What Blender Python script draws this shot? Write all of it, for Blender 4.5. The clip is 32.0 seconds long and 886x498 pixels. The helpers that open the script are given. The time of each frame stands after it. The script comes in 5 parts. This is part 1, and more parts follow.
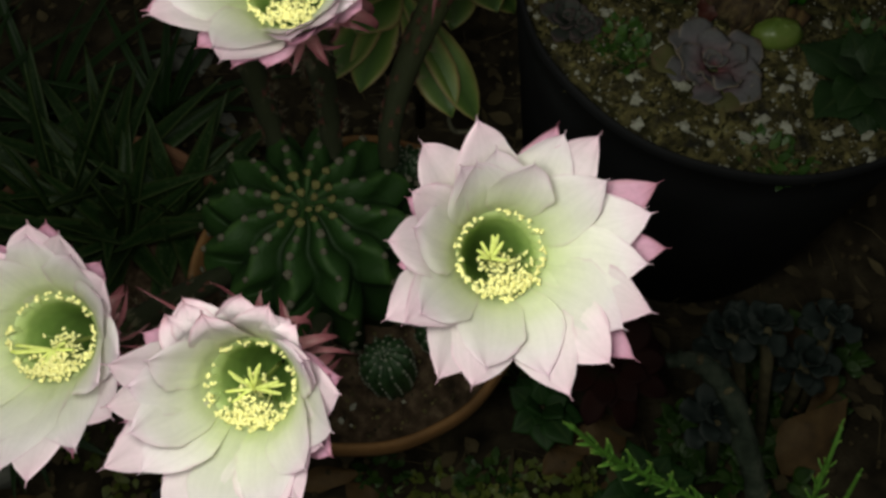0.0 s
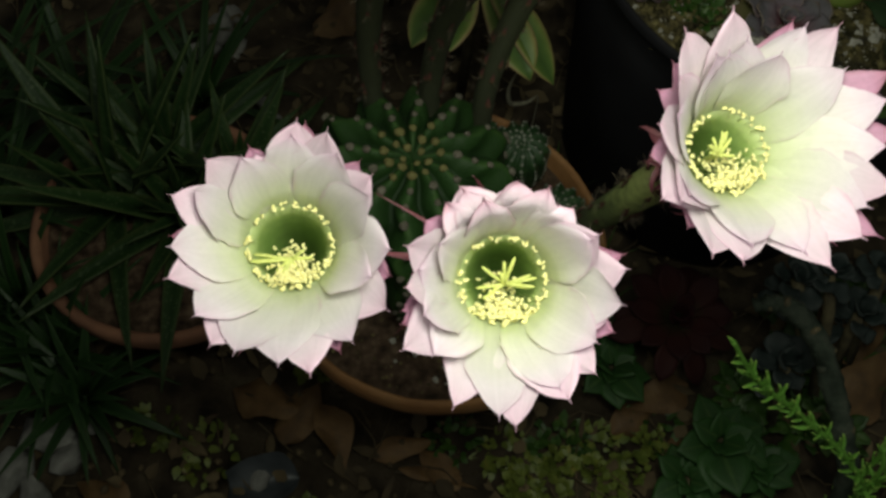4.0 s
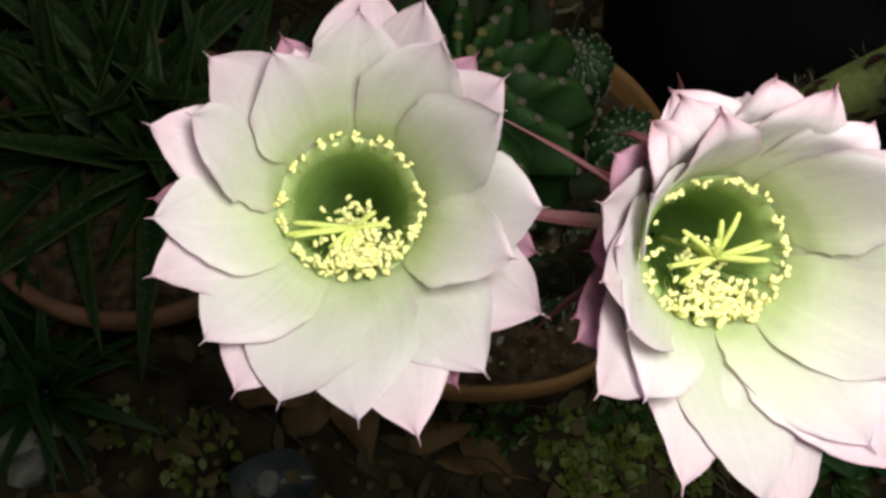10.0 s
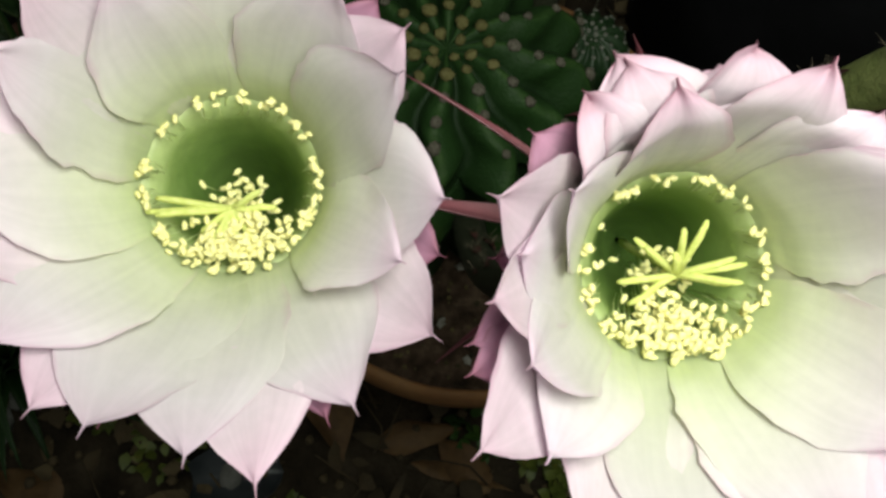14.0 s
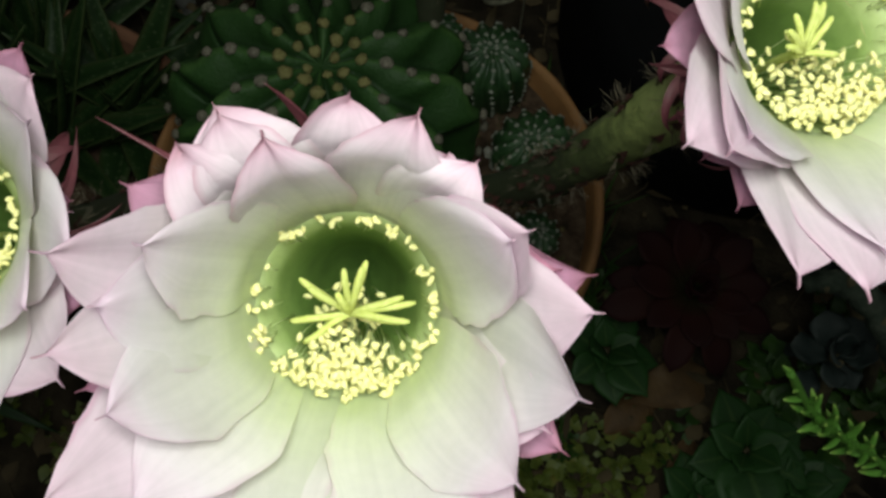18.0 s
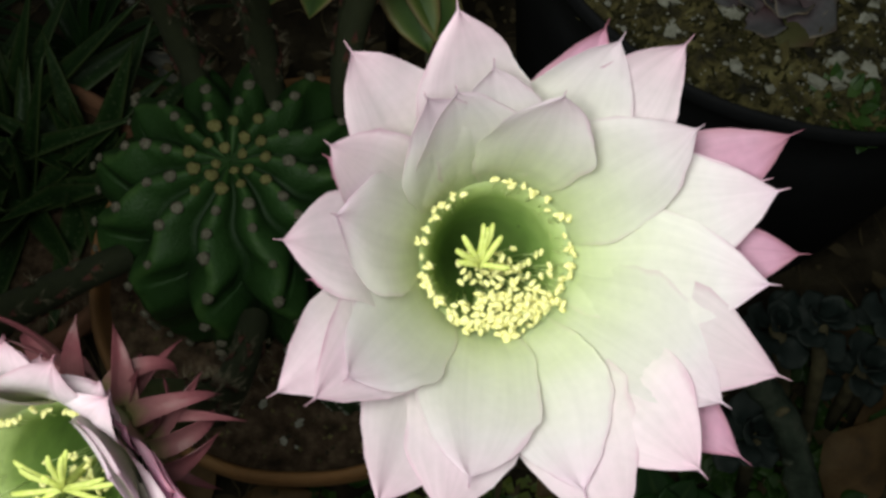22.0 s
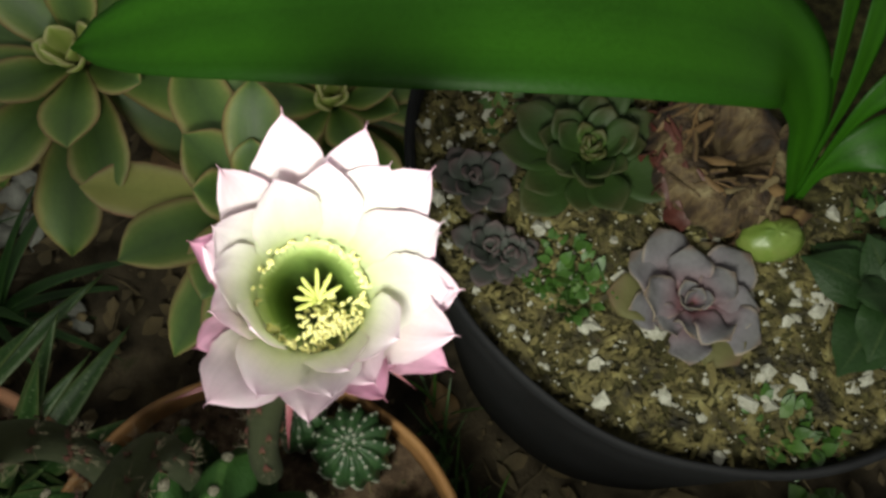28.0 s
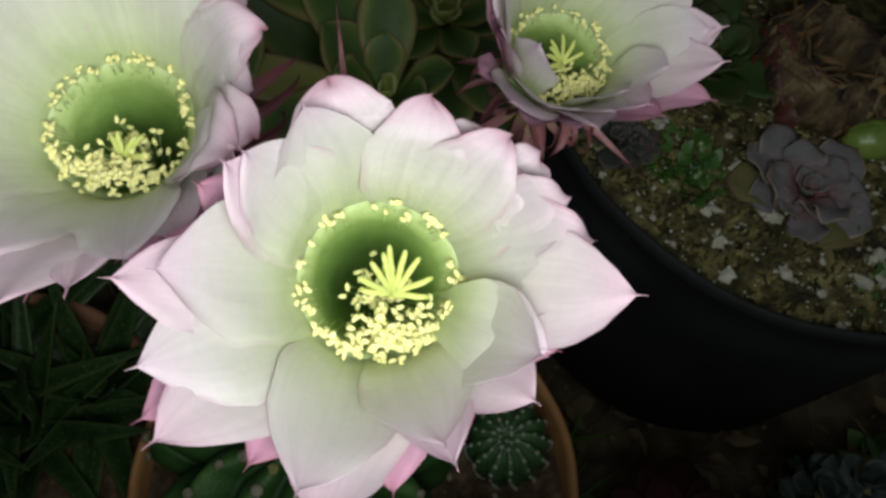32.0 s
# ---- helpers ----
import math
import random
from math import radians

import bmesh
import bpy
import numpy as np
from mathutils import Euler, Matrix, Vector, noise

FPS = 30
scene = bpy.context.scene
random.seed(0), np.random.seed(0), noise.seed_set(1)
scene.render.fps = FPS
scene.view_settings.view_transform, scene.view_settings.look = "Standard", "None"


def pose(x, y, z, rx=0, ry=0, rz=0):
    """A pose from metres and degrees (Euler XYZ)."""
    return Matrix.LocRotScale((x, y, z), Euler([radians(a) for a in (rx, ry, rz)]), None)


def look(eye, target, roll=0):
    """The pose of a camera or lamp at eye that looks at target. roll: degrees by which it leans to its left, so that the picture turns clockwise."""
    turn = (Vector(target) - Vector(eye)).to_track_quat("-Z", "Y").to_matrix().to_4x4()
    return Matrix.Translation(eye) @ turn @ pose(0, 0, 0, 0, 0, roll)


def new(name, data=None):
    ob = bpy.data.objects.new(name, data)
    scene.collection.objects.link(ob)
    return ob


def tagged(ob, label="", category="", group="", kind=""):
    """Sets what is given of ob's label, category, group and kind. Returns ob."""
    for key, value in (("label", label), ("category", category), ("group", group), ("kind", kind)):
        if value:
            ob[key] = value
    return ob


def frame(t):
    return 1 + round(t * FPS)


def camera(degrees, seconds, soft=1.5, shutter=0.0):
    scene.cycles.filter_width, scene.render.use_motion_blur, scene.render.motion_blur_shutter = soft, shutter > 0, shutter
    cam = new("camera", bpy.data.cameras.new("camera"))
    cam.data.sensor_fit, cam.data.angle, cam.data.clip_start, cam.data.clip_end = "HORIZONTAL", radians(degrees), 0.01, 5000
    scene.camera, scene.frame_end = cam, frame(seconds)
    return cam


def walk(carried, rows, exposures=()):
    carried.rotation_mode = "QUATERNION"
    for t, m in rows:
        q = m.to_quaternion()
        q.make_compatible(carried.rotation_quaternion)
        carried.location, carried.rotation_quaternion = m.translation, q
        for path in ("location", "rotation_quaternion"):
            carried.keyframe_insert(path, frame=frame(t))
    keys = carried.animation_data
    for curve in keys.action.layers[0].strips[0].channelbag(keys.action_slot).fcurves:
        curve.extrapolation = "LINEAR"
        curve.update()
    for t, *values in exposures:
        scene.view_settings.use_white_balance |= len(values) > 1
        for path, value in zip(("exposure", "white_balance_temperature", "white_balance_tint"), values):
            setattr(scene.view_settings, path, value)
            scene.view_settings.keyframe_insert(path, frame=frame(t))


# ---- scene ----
cam = camera(49.9, 32.0, 3.0)
METRES, EYE, TILT, LEAN, TURN = 1.15, 0.97, -65.0, 0.0, 0.0
ROWS = [
    (0.0, 0.0, 0.0, 0.0, 0.0, 0.0, -0.0),
    (0.5, -0.0117, -0.0032, -0.0104, -0.57, 0.11, 0.05),
    (1.0, -0.0271, -0.0082, -0.02, -1.22, 0.38, 0.02),
    (1.5, -0.0443, -0.0064, -0.0312, -2.0, 0.61, 0.22),
    (2.0, -0.0589, -0.0085, -0.0427, -2.76, 0.83, 0.71),
    (2.5, -0.08, -0.009, -0.0519, -3.47, 1.03, 1.01),
    (3.0, -0.0948, -0.0046, -0.053, -4.07, 1.09, 1.48),
    (3.5, -0.1093, -0.0031, -0.0494, -4.47, 1.27, 1.79),
    (4.0, -0.1277, -0.0067, -0.0487, -4.69, 1.47, 1.9),
    (4.5, -0.1451, -0.0134, -0.0488, -4.66, 1.5, 1.91),
    (6.5, -0.1637, 0.0426, -0.0333, -5.44, -0.68, 3.82),
    (7.0, -0.1643, 0.061, -0.0337, -5.42, -1.19, 4.21),
    (7.5, -0.1641, 0.0772, -0.0343, -5.6, -1.58, 4.38),
    (8.0, -0.1652, 0.093, -0.0376, -5.94, -1.88, 4.35),
    (8.5, -0.162, 0.105, -0.0415, -6.34, -1.97, 4.32),
    (9.0, -0.1591, 0.1195, -0.0412, -6.47, -1.96, 4.21),
    (9.5, -0.1629, 0.1375, -0.0409, -6.4, -2.12, 4.1),
    (10.0, -0.1614, 0.1502, -0.0382, -6.41, -2.31, 4.0),
    (10.5, -0.1651, 0.1615, -0.0384, -6.35, -2.42, 3.66),
    (11.0, -0.1699, 0.1724, -0.0376, -6.26, -2.59, 3.23),
    (11.5, -0.1722, 0.1834, -0.0343, -6.25, -2.97, 2.91),
    (12.0, -0.1699, 0.193, -0.032, -6.22, -3.2, 2.23),
    (12.5, -0.1649, 0.1919, -0.0323, -5.99, -3.13, 1.41),
    (13.0, -0.1526, 0.1869, -0.034, -5.22, -2.69, 0.87),
    (13.5, -0.1429, 0.1866, -0.036, -4.6, -2.77, 0.44),
    (14.0, -0.1304, 0.1924, -0.0391, -4.45, -3.03, 0.43),
    (14.5, -0.1089, 0.2033, -0.0408, -4.39, -3.51, 0.9),
    (16.5, -0.0877, 0.2029, -0.0454, -4.48, -3.31, 0.63),
    (17.0, -0.0806, 0.2018, -0.043, -4.32, -3.13, 0.84),
    (17.5, -0.0739, 0.1982, -0.0431, -3.89, -3.15, 1.02),
    (18.0, -0.0668, 0.1856, -0.0322, -3.82, -3.01, 0.79),
    (18.5, -0.0576, 0.1789, -0.016, -3.96, -2.53, 0.36),
    (19.0, -0.0504, 0.1692, -0.0051, -3.38, -1.88, 0.3),
    (19.5, -0.0384, 0.1635, 0.001, -2.3, -1.32, -0.28),
    (20.0, -0.0178, 0.1594, 0.0002, -1.19, -1.48, -0.61),
    (20.5, -0.0018, 0.1558, 0.0057, -0.84, -1.82, -0.56),
    (21.0, -0.0031, 0.1525, 0.0078, -1.15, -1.94, -0.69),
    (21.5, 0.0008, 0.1556, 0.0064, -1.49, -2.16, -0.67),
    (22.0, 0.0069, 0.159, 0.0088, -0.91, -2.45, -0.62),
    (22.5, 0.0108, 0.1627, 0.0122, -0.64, -2.56, -0.61),
    (23.0, 0.0069, 0.1565, 0.0179, -0.78, -2.47, -0.59),
    (23.5, 0.01, 0.1532, 0.0381, -1.01, -2.11, 0.07),
    (24.0, 0.0144, 0.152, 0.0623, -1.24, -2.03, 0.54),
    (24.5, 0.0252, 0.1537, 0.0905, -1.25, -2.04, 1.28),
    (25.0, 0.0277, 0.1501, 0.1225, -1.37, -1.58, 1.32),
    (25.5, 0.0397, 0.1582, 0.1518, -1.79, -2.08, 2.17),
    (27.5, 0.0508, 0.1854, 0.2057, -4.31, -4.02, 5.72),
    (28.0, 0.0329, 0.1889, 0.2051, -4.13, -4.13, 6.23),
    (28.5, 0.0037, 0.1875, 0.1926, -4.42, -3.8, 5.87),
    (29.0, -0.0134, 0.1824, 0.1818, -5.07, -3.21, 5.79),
    (29.5, -0.0286, 0.1819, 0.1682, -5.94, -2.48, 5.92),
    (30.0, -0.0386, 0.1747, 0.1541, -6.13, -1.51, 5.26),
    (30.5, -0.0445, 0.1682, 0.1363, -5.63, -0.68, 5.19),
    (31.0, -0.0508, 0.1734, 0.1223, -5.55, -0.26, 5.24),
    (31.5, -0.0608, 0.1744, 0.1185, -6.2, -0.03, 5.0),
    (32.0, -0.0737, 0.1752, 0.1117, -6.91, 0.05, 4.7),
]
walk(cam, [(t, pose(0, 0, EYE, TILT, LEAN, TURN) @ pose(METRES * x, METRES * y, METRES * z, 90 + pitch, roll, yaw)) for t, x, y, z, yaw, pitch, roll in ROWS],
     [(0, 0.35, 6800, 6.5), (4, 0.65, 6780, 7.2), (7, 0.6, 6760, 7.8), (8, 0.5, 6750, 8), (9, 0.7, 6700, 8.2), (11, 0.8, 6600, 8.5), (14, 0.75, 6500, 9), (17, 0.5, 6300, 7), (19, 0.6, 6340, 7), (21, 0.5, 6380, 7), (23, 0.5, 6420, 7), (24, 0.85, 6640, 6.8), (24.5, 1.35, 6750, 6.6), (25.5, 2.1, 6760, 6.8), (28, 2.5, 6800, 8), (29, 2.1, 6800, 8.2), (30, 1.4, 6620, 8.5), (30.5, 0.8, 6450, 8.6), (31, 0.5, 6370, 8.8), (32, 0.7, 6200, 9)])
# ---- night, and the torch that was held over the plants ----
world = bpy.data.worlds.new("night")
world.use_nodes = True
scene.world = world
back = world.node_tree.nodes["Background"]
back.inputs[0].default_value = (0.38, 0.39, 0.36, 1)
back.inputs[1].default_value = 0.14

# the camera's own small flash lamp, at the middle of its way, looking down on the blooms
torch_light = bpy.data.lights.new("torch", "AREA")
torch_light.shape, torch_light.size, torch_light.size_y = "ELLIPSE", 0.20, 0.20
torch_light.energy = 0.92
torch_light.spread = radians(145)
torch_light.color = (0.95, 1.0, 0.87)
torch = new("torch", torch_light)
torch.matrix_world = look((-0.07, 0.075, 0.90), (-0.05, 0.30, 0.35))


# ---- materials ----
def node_links(name):
    m = bpy.data.materials.new(name)
    m.use_nodes = True
    nt = m.node_tree
    return m, nt, nt.nodes["Principled BSDF"], nt.nodes["Material Output"]


def ramp(nt, fac, stops):
    r = nt.nodes.new("ShaderNodeValToRGB")
    els = r.color_ramp.elements
    while len(els) < len(stops):
        els.new(0.5)
    for e, (p, c) in zip(els, stops):
        e.position, e.color = p, (*c, 1)
    nt.links.new(fac, r.inputs[0])
    return r.outputs[0]


def maths(nt, op, a, b=None):
    n = nt.nodes.new("ShaderNodeMath")
    n.operation = op
    for k, v in enumerate((a, b)):
        if v is None:
            continue
        if isinstance(v, (int, float)):
            n.inputs[k].default_value = v
        else:
            nt.links.new(v, n.inputs[k])
    return n.outputs[0]


def mat(name, stops, along="noise", scale=60, var=0.25, rough=0.5, bump=0.15, fine=6, thin=0.0, spec=0.5, veins=0.0, coat=0.0, stretch=None, speck=None, rim=None):
    """A surface: a colour ramp over noise, over the width (u) or the length (v) of a leaf; two scales of variation, relief, and light let through."""
    m, nt, bsdf, out = node_links(name)
    tc = nt.nodes.new("ShaderNodeTexCoord")
    info = nt.nodes.new("ShaderNodeObjectInfo")
    shift = nt.nodes.new("ShaderNodeVectorMath")
    shift.operation = "ADD"
    nt.links.new(tc.outputs["Object"], shift.inputs[0])
    nt.links.new(info.outputs["Random"], shift.inputs[1])
    place = shift.outputs[0]
    if stretch:
        mp = nt.nodes.new("ShaderNodeMapping")
        mp.inputs["Scale"].default_value = stretch
        nt.links.new(place, mp.inputs[0])
        place = mp.outputs[0]

    def noise_node(s, detail):
        n = nt.nodes.new("ShaderNodeTexNoise")
        n.inputs["Scale"].default_value, n.inputs["Detail"].default_value = s, detail
        nt.links.new(place, n.inputs["Vector"])
        return n.outputs[0]

    coarse, small = noise_node(scale, 4), noise_node(scale * fine, 3)
    if along == "noise":
        fac = coarse
    else:
        uv = nt.nodes.new("ShaderNodeSeparateXYZ")
        nt.links.new(tc.outputs["UV"], uv.inputs[0])
        if along == "r":
            fac = uv.outputs[0]
        elif along == "u":
            fac = maths(nt, "MULTIPLY", maths(nt, "ABSOLUTE", maths(nt, "SUBTRACT", uv.outputs[0], 0.5)), 2.0)
        else:
            fac = uv.outputs[1]
        wob = maths(nt, "MULTIPLY", maths(nt, "SUBTRACT", coarse, 0.5), 0.22)
        fac = maths(nt, "ADD", fac, wob)
    col = ramp(nt, fac, stops)
    grain = maths(nt, "ADD", maths(nt, "MULTIPLY", coarse, var), maths(nt, "MULTIPLY", small, var))
    grain = maths(nt, "ADD", grain, 1 - var)
    if veins and along != "noise":
        strand = nt.nodes.new("ShaderNodeTexNoise")
        strand.inputs["Scale"].default_value, strand.inputs["Detail"].default_value = 1.0, 3
        cmb = nt.nodes.new("ShaderNodeCombineXYZ")
        nt.links.new(maths(nt, "MULTIPLY", uv.outputs[0], 17.0), cmb.inputs[0])
        nt.links.new(maths(nt, "MULTIPLY", uv.outputs[1], 1.6), cmb.inputs[1])
        nt.links.new(maths(nt, "MULTIPLY", info.outputs["Random"], 40.0), cmb.inputs[2])
        nt.links.new(cmb.outputs[0], strand.inputs["Vector"])
        w = maths(nt, "MULTIPLY", maths(nt, "SUBTRACT", strand.outputs[0], 0.5), 3.0)
        grain = maths(nt, "ADD", grain, maths(nt, "MULTIPLY", w, veins))
    own = maths(nt, "ADD", maths(nt, "MULTIPLY", info.outputs["Random"], 0.16), 0.92)
    grain = maths(nt, "MULTIPLY", grain, own)
    mix = nt.nodes.new("ShaderNodeVectorMath")
    mix.operation = "SCALE"
    nt.links.new(col, mix.inputs[0])
    nt.links.new(grain, mix.inputs["Scale"])
    base = mix.outputs[0]
    if speck:
        sc, size, tint = speck
        v = nt.nodes.new("ShaderNodeTexVoronoi")
        v.inputs["Scale"].default_value = sc
        nt.links.new(place, v.inputs["Vector"])
        mask = maths(nt, "LESS_THAN", v.outputs["Distance"], size)
        mx = nt.nodes.new("ShaderNodeMix")
        mx.data_type = "RGBA"
        nt.links.new(mask, mx.inputs[0])
        nt.links.new(base, mx.inputs[6])
        mx.inputs[7].default_value = (*tint, 1)
        base = mx.outputs[2]
    if rim and along != "noise":
        start, tint, most = rim
        e = maths(nt, "MULTIPLY", maths(nt, "ABSOLUTE", maths(nt, "SUBTRACT", uv.outputs[0], 0.5)), 2.0)
        e = maths(nt, "ADD", e, maths(nt, "MULTIPLY", maths(nt, "SUBTRACT", coarse, 0.5), 0.5))
        e = maths(nt, "MULTIPLY", maths(nt, "MAXIMUM", maths(nt, "SUBTRACT", e, start), 0.0), most / (1 - start))
        e = maths(nt, "MINIMUM", maths(nt, "MULTIPLY", e, uv.outputs[1]), most)
        mx = nt.nodes.new("ShaderNodeMix")
        mx.data_type = "RGBA"
        nt.links.new(e, mx.inputs[0])
        nt.links.new(base, mx.inputs[6])
        mx.inputs[7].default_value = (*tint, 1)
        base = mx.outputs[2]
    nt.links.new(base, bsdf.inputs["Base Color"])
    rg = maths(nt, "ADD", maths(nt, "MULTIPLY", small, 0.2), rough - 0.1)
    nt.links.new(rg, bsdf.inputs["Roughness"])
    bsdf.inputs["Specular IOR Level"].default_value = spec
    if coat:
        bsdf.inputs["Coat Weight"].default_value, bsdf.inputs["Coat Roughness"].default_value = coat, 0.25
    b = nt.nodes.new("ShaderNodeBump")
    b.inputs["Strength"].default_value, b.inputs["Distance"].default_value = bump, 0.002
    nt.links.new(maths(nt, "ADD", small, coarse) if not veins else maths(nt, "ADD", small, maths(nt, "MULTIPLY", w, 0.25)), b.inputs["Height"])
    nt.links.new(b.outputs[0], bsdf.inputs["Normal"])
    if thin:
        tr = nt.nodes.new("ShaderNodeBsdfTranslucent")
        nt.links.new(base, tr.inputs[0])
        ms = nt.nodes.new("ShaderNodeMixShader")
        ms.inputs[0].default_value = thin
        nt.links.new(bsdf.outputs[0], ms.inputs[1])
        nt.links.new(tr.outputs[0], ms.inputs[2])
        nt.links.new(ms.outputs[0], out.inputs[0])
    return m


WHITE_PINK = [(0.0, (0.512, 0.605, 0.279)), (0.16, (0.67, 0.735, 0.446)), (0.30, (0.8, 0.818, 0.651)), (0.46, (0.828, 0.809, 0.753)), (0.70, (0.837, 0.772, 0.818)), (0.93, (0.809, 0.642, 0.772)), (1.0, (0.735, 0.521, 0.632))]
M_PETAL = mat("inner petal", WHITE_PINK, "v", 60, 0.09, 0.6, 0.05, 7, thin=0.4, spec=0.2, veins=0.055, rim=(0.93, (0.62, 0.36, 0.52), 0.35))
M_PETAL_MID = mat("middle petal", [(0.0, (0.55, 0.60, 0.30)), (0.4, (0.88, 0.84, 0.81)), (0.65, (0.89, 0.77, 0.85)), (0.92, (0.85, 0.62, 0.76)), (1.0, (0.72, 0.45, 0.56))], "v", 60, 0.11, 0.6, 0.05, 7, thin=0.4, spec=0.2, veins=0.065, rim=(0.91, (0.58, 0.28, 0.44), 0.4))
M_PETAL_ROLLED = mat("rolled petal", [(0.0, (0.51, 0.60, 0.28)), (0.25, (0.80, 0.80, 0.66)), (0.45, (0.82, 0.78, 0.77)), (0.62, (0.82, 0.72, 0.79)), (0.8, (0.75, 0.54, 0.66)), (1.0, (0.48, 0.20, 0.27))], "v", 60, 0.13, 0.6, 0.06, 7, thin=0.4, spec=0.2, veins=0.085, rim=(0.86, (0.50, 0.20, 0.30), 0.5))
M_PETAL_OUT = mat("outer petal", [(0.0, (0.55, 0.45, 0.25)), (0.4, (0.77, 0.52, 0.65)), (0.8, (0.73, 0.40, 0.58)), (1.0, (0.46, 0.17, 0.25))], "v", 60, 0.2, 0.55, 0.08, 7, thin=0.4, spec=0.25, veins=0.06, rim=(0.70, (0.36, 0.12, 0.16), 0.6))
M_SEPAL = mat("sepal", [(0.0, (0.37, 0.31, 0.15)), (0.22, (0.32, 0.135, 0.15)), (0.6, (0.22, 0.066, 0.085)), (1.0, (0.08, 0.024, 0.03))], "v", 120, 0.35, 0.45, 0.2, 5, thin=0.12, veins=0.08, rim=(0.5, (0.16, 0.042, 0.058), 0.6))
# green pigment, its deep end also darkened in colour for the throat's inner shade
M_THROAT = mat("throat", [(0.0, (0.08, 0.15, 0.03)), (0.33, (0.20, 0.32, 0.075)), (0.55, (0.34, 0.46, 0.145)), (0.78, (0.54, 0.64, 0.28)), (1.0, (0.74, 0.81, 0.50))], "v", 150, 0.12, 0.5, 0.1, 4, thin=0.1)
M_TUBE = mat("flower tube", [(0.0, (0.022, 0.026, 0.012)), (0.45, (0.034, 0.040, 0.017)), (0.66, (0.06, 0.072, 0.026)), (0.84, (0.16, 0.18, 0.06)), (1.0, (0.38, 0.40, 0.17))], "v", 140, 0.35, 0.65, 0.4, 5)
# brighter copy of the tube skin: close flash light put into its upper stops
M_TUBE_LIT = mat("lit flower tube", [(0.0, (0.022, 0.028, 0.012)), (0.35, (0.034, 0.042, 0.017)), (0.48, (0.10, 0.13, 0.042)), (0.62, (0.32, 0.38, 0.12)), (0.8, (0.48, 0.52, 0.21)), (1.0, (0.54, 0.55, 0.25))], "v", 140, 0.35, 0.65, 0.4, 5)
M_SCALE = mat("tube scale", [(0.0, (0.09, 0.07, 0.03)), (0.4, (0.10, 0.035, 0.03)), (1.0, (0.035, 0.014, 0.012))], "v", 200, 0.3, 0.6, 0.2, 4)
M_HAIR = mat("tube hair", [(0.3, (0.12, 0.09, 0.06)), (0.7, (0.24, 0.20, 0.14))], "noise", 300, 0.2, 0.8, 0.0)
M_ANTHER = mat("anther", [(0.3, (0.93, 0.85, 0.33)), (0.7, (0.96, 0.91, 0.48))], "noise", 900, 0.12, 0.7, 0.4, 3)
M_FILAMENT = mat("filament", [(0.3, (0.66, 0.74, 0.38)), (0.7, (0.76, 0.82, 0.48))], "noise", 500, 0.1, 0.5, 0.05, 3, thin=0.5)
M_STIGMA = mat("stigma", [(0.3, (0.66, 0.72, 0.18)), (0.7, (0.76, 0.80, 0.28))], "noise", 700, 0.1, 0.55, 0.3, 3, thin=0.15)
# low stops put furrow shade into the skin colour; pale crests are its own
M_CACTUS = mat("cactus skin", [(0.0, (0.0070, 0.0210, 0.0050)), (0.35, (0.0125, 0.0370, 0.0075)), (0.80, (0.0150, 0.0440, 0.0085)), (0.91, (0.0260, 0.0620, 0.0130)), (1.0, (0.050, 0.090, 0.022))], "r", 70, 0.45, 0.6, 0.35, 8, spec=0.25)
M_CACTUS_SMALL = mat("young cactus skin", [(0.3, (0.0143, 0.0405, 0.0143)), (0.7, (0.0286, 0.0666, 0.0214))], "noise", 150, 0.3, 0.45, 0.2, 6)
M_AREOLE = mat("areole felt", [(0.3, (0.095, 0.085, 0.064)), (0.7, (0.185, 0.170, 0.135))], "noise", 600, 0.3, 0.9, 0.8, 3, spec=0.1)
M_AREOLE_YOUNG = mat("young areole felt", [(0.3, (0.14, 0.128, 0.0446)), (0.7, (0.21, 0.191, 0.0829))], "noise", 600, 0.3, 0.9, 0.8, 3, spec=0.1)
M_AREOLE_WHITE = mat("white areole felt", [(0.3, (0.205, 0.215, 0.176)), (0.7, (0.293, 0.302, 0.254))], "noise", 600, 0.2, 0.9, 0.8, 3, spec=0.1)
M_TERRA = mat("terracotta", [(0.25, (0.133, 0.0598, 0.0199)), (0.55, (0.266, 0.126, 0.0432)), (0.8, (0.305, 0.166, 0.0664))], "noise", 14, 0.35, 0.75, 0.3, 14)
M_TERRA_OLD = mat("old terracotta", [(0.25, (0.10, 0.05, 0.03)), (0.55, (0.20, 0.09, 0.05)), (0.8, (0.26, 0.13, 0.07))], "noise", 18, 0.4, 0.85, 0.4, 12)
M_BLACK = mat("black plastic", [(0.3, (0.0064, 0.0064, 0.0081)), (0.7, (0.016, 0.016, 0.0189))], "noise", 12, 0.5, 0.78, 0.15, 20, spec=0.2)
M_SOIL = mat("potting soil", [(0.3, (0.028, 0.0192, 0.0128)), (0.5, (0.072, 0.0464, 0.0304)), (0.75, (0.136, 0.096, 0.064))], "noise", 90, 0.5, 0.95, 1.0, 5, spec=0.15)
M_GRIT = mat("grit soil", [(0.3, (0.0112, 0.00975, 0.00362)), (0.48, (0.0308, 0.0274, 0.00977)), (0.68, (0.0672, 0.0596, 0.0218)), (0.85, (0.0168, 0.0274, 0.0062))], "noise", 110, 0.5, 0.9, 1.0, 4, spec=0.2)
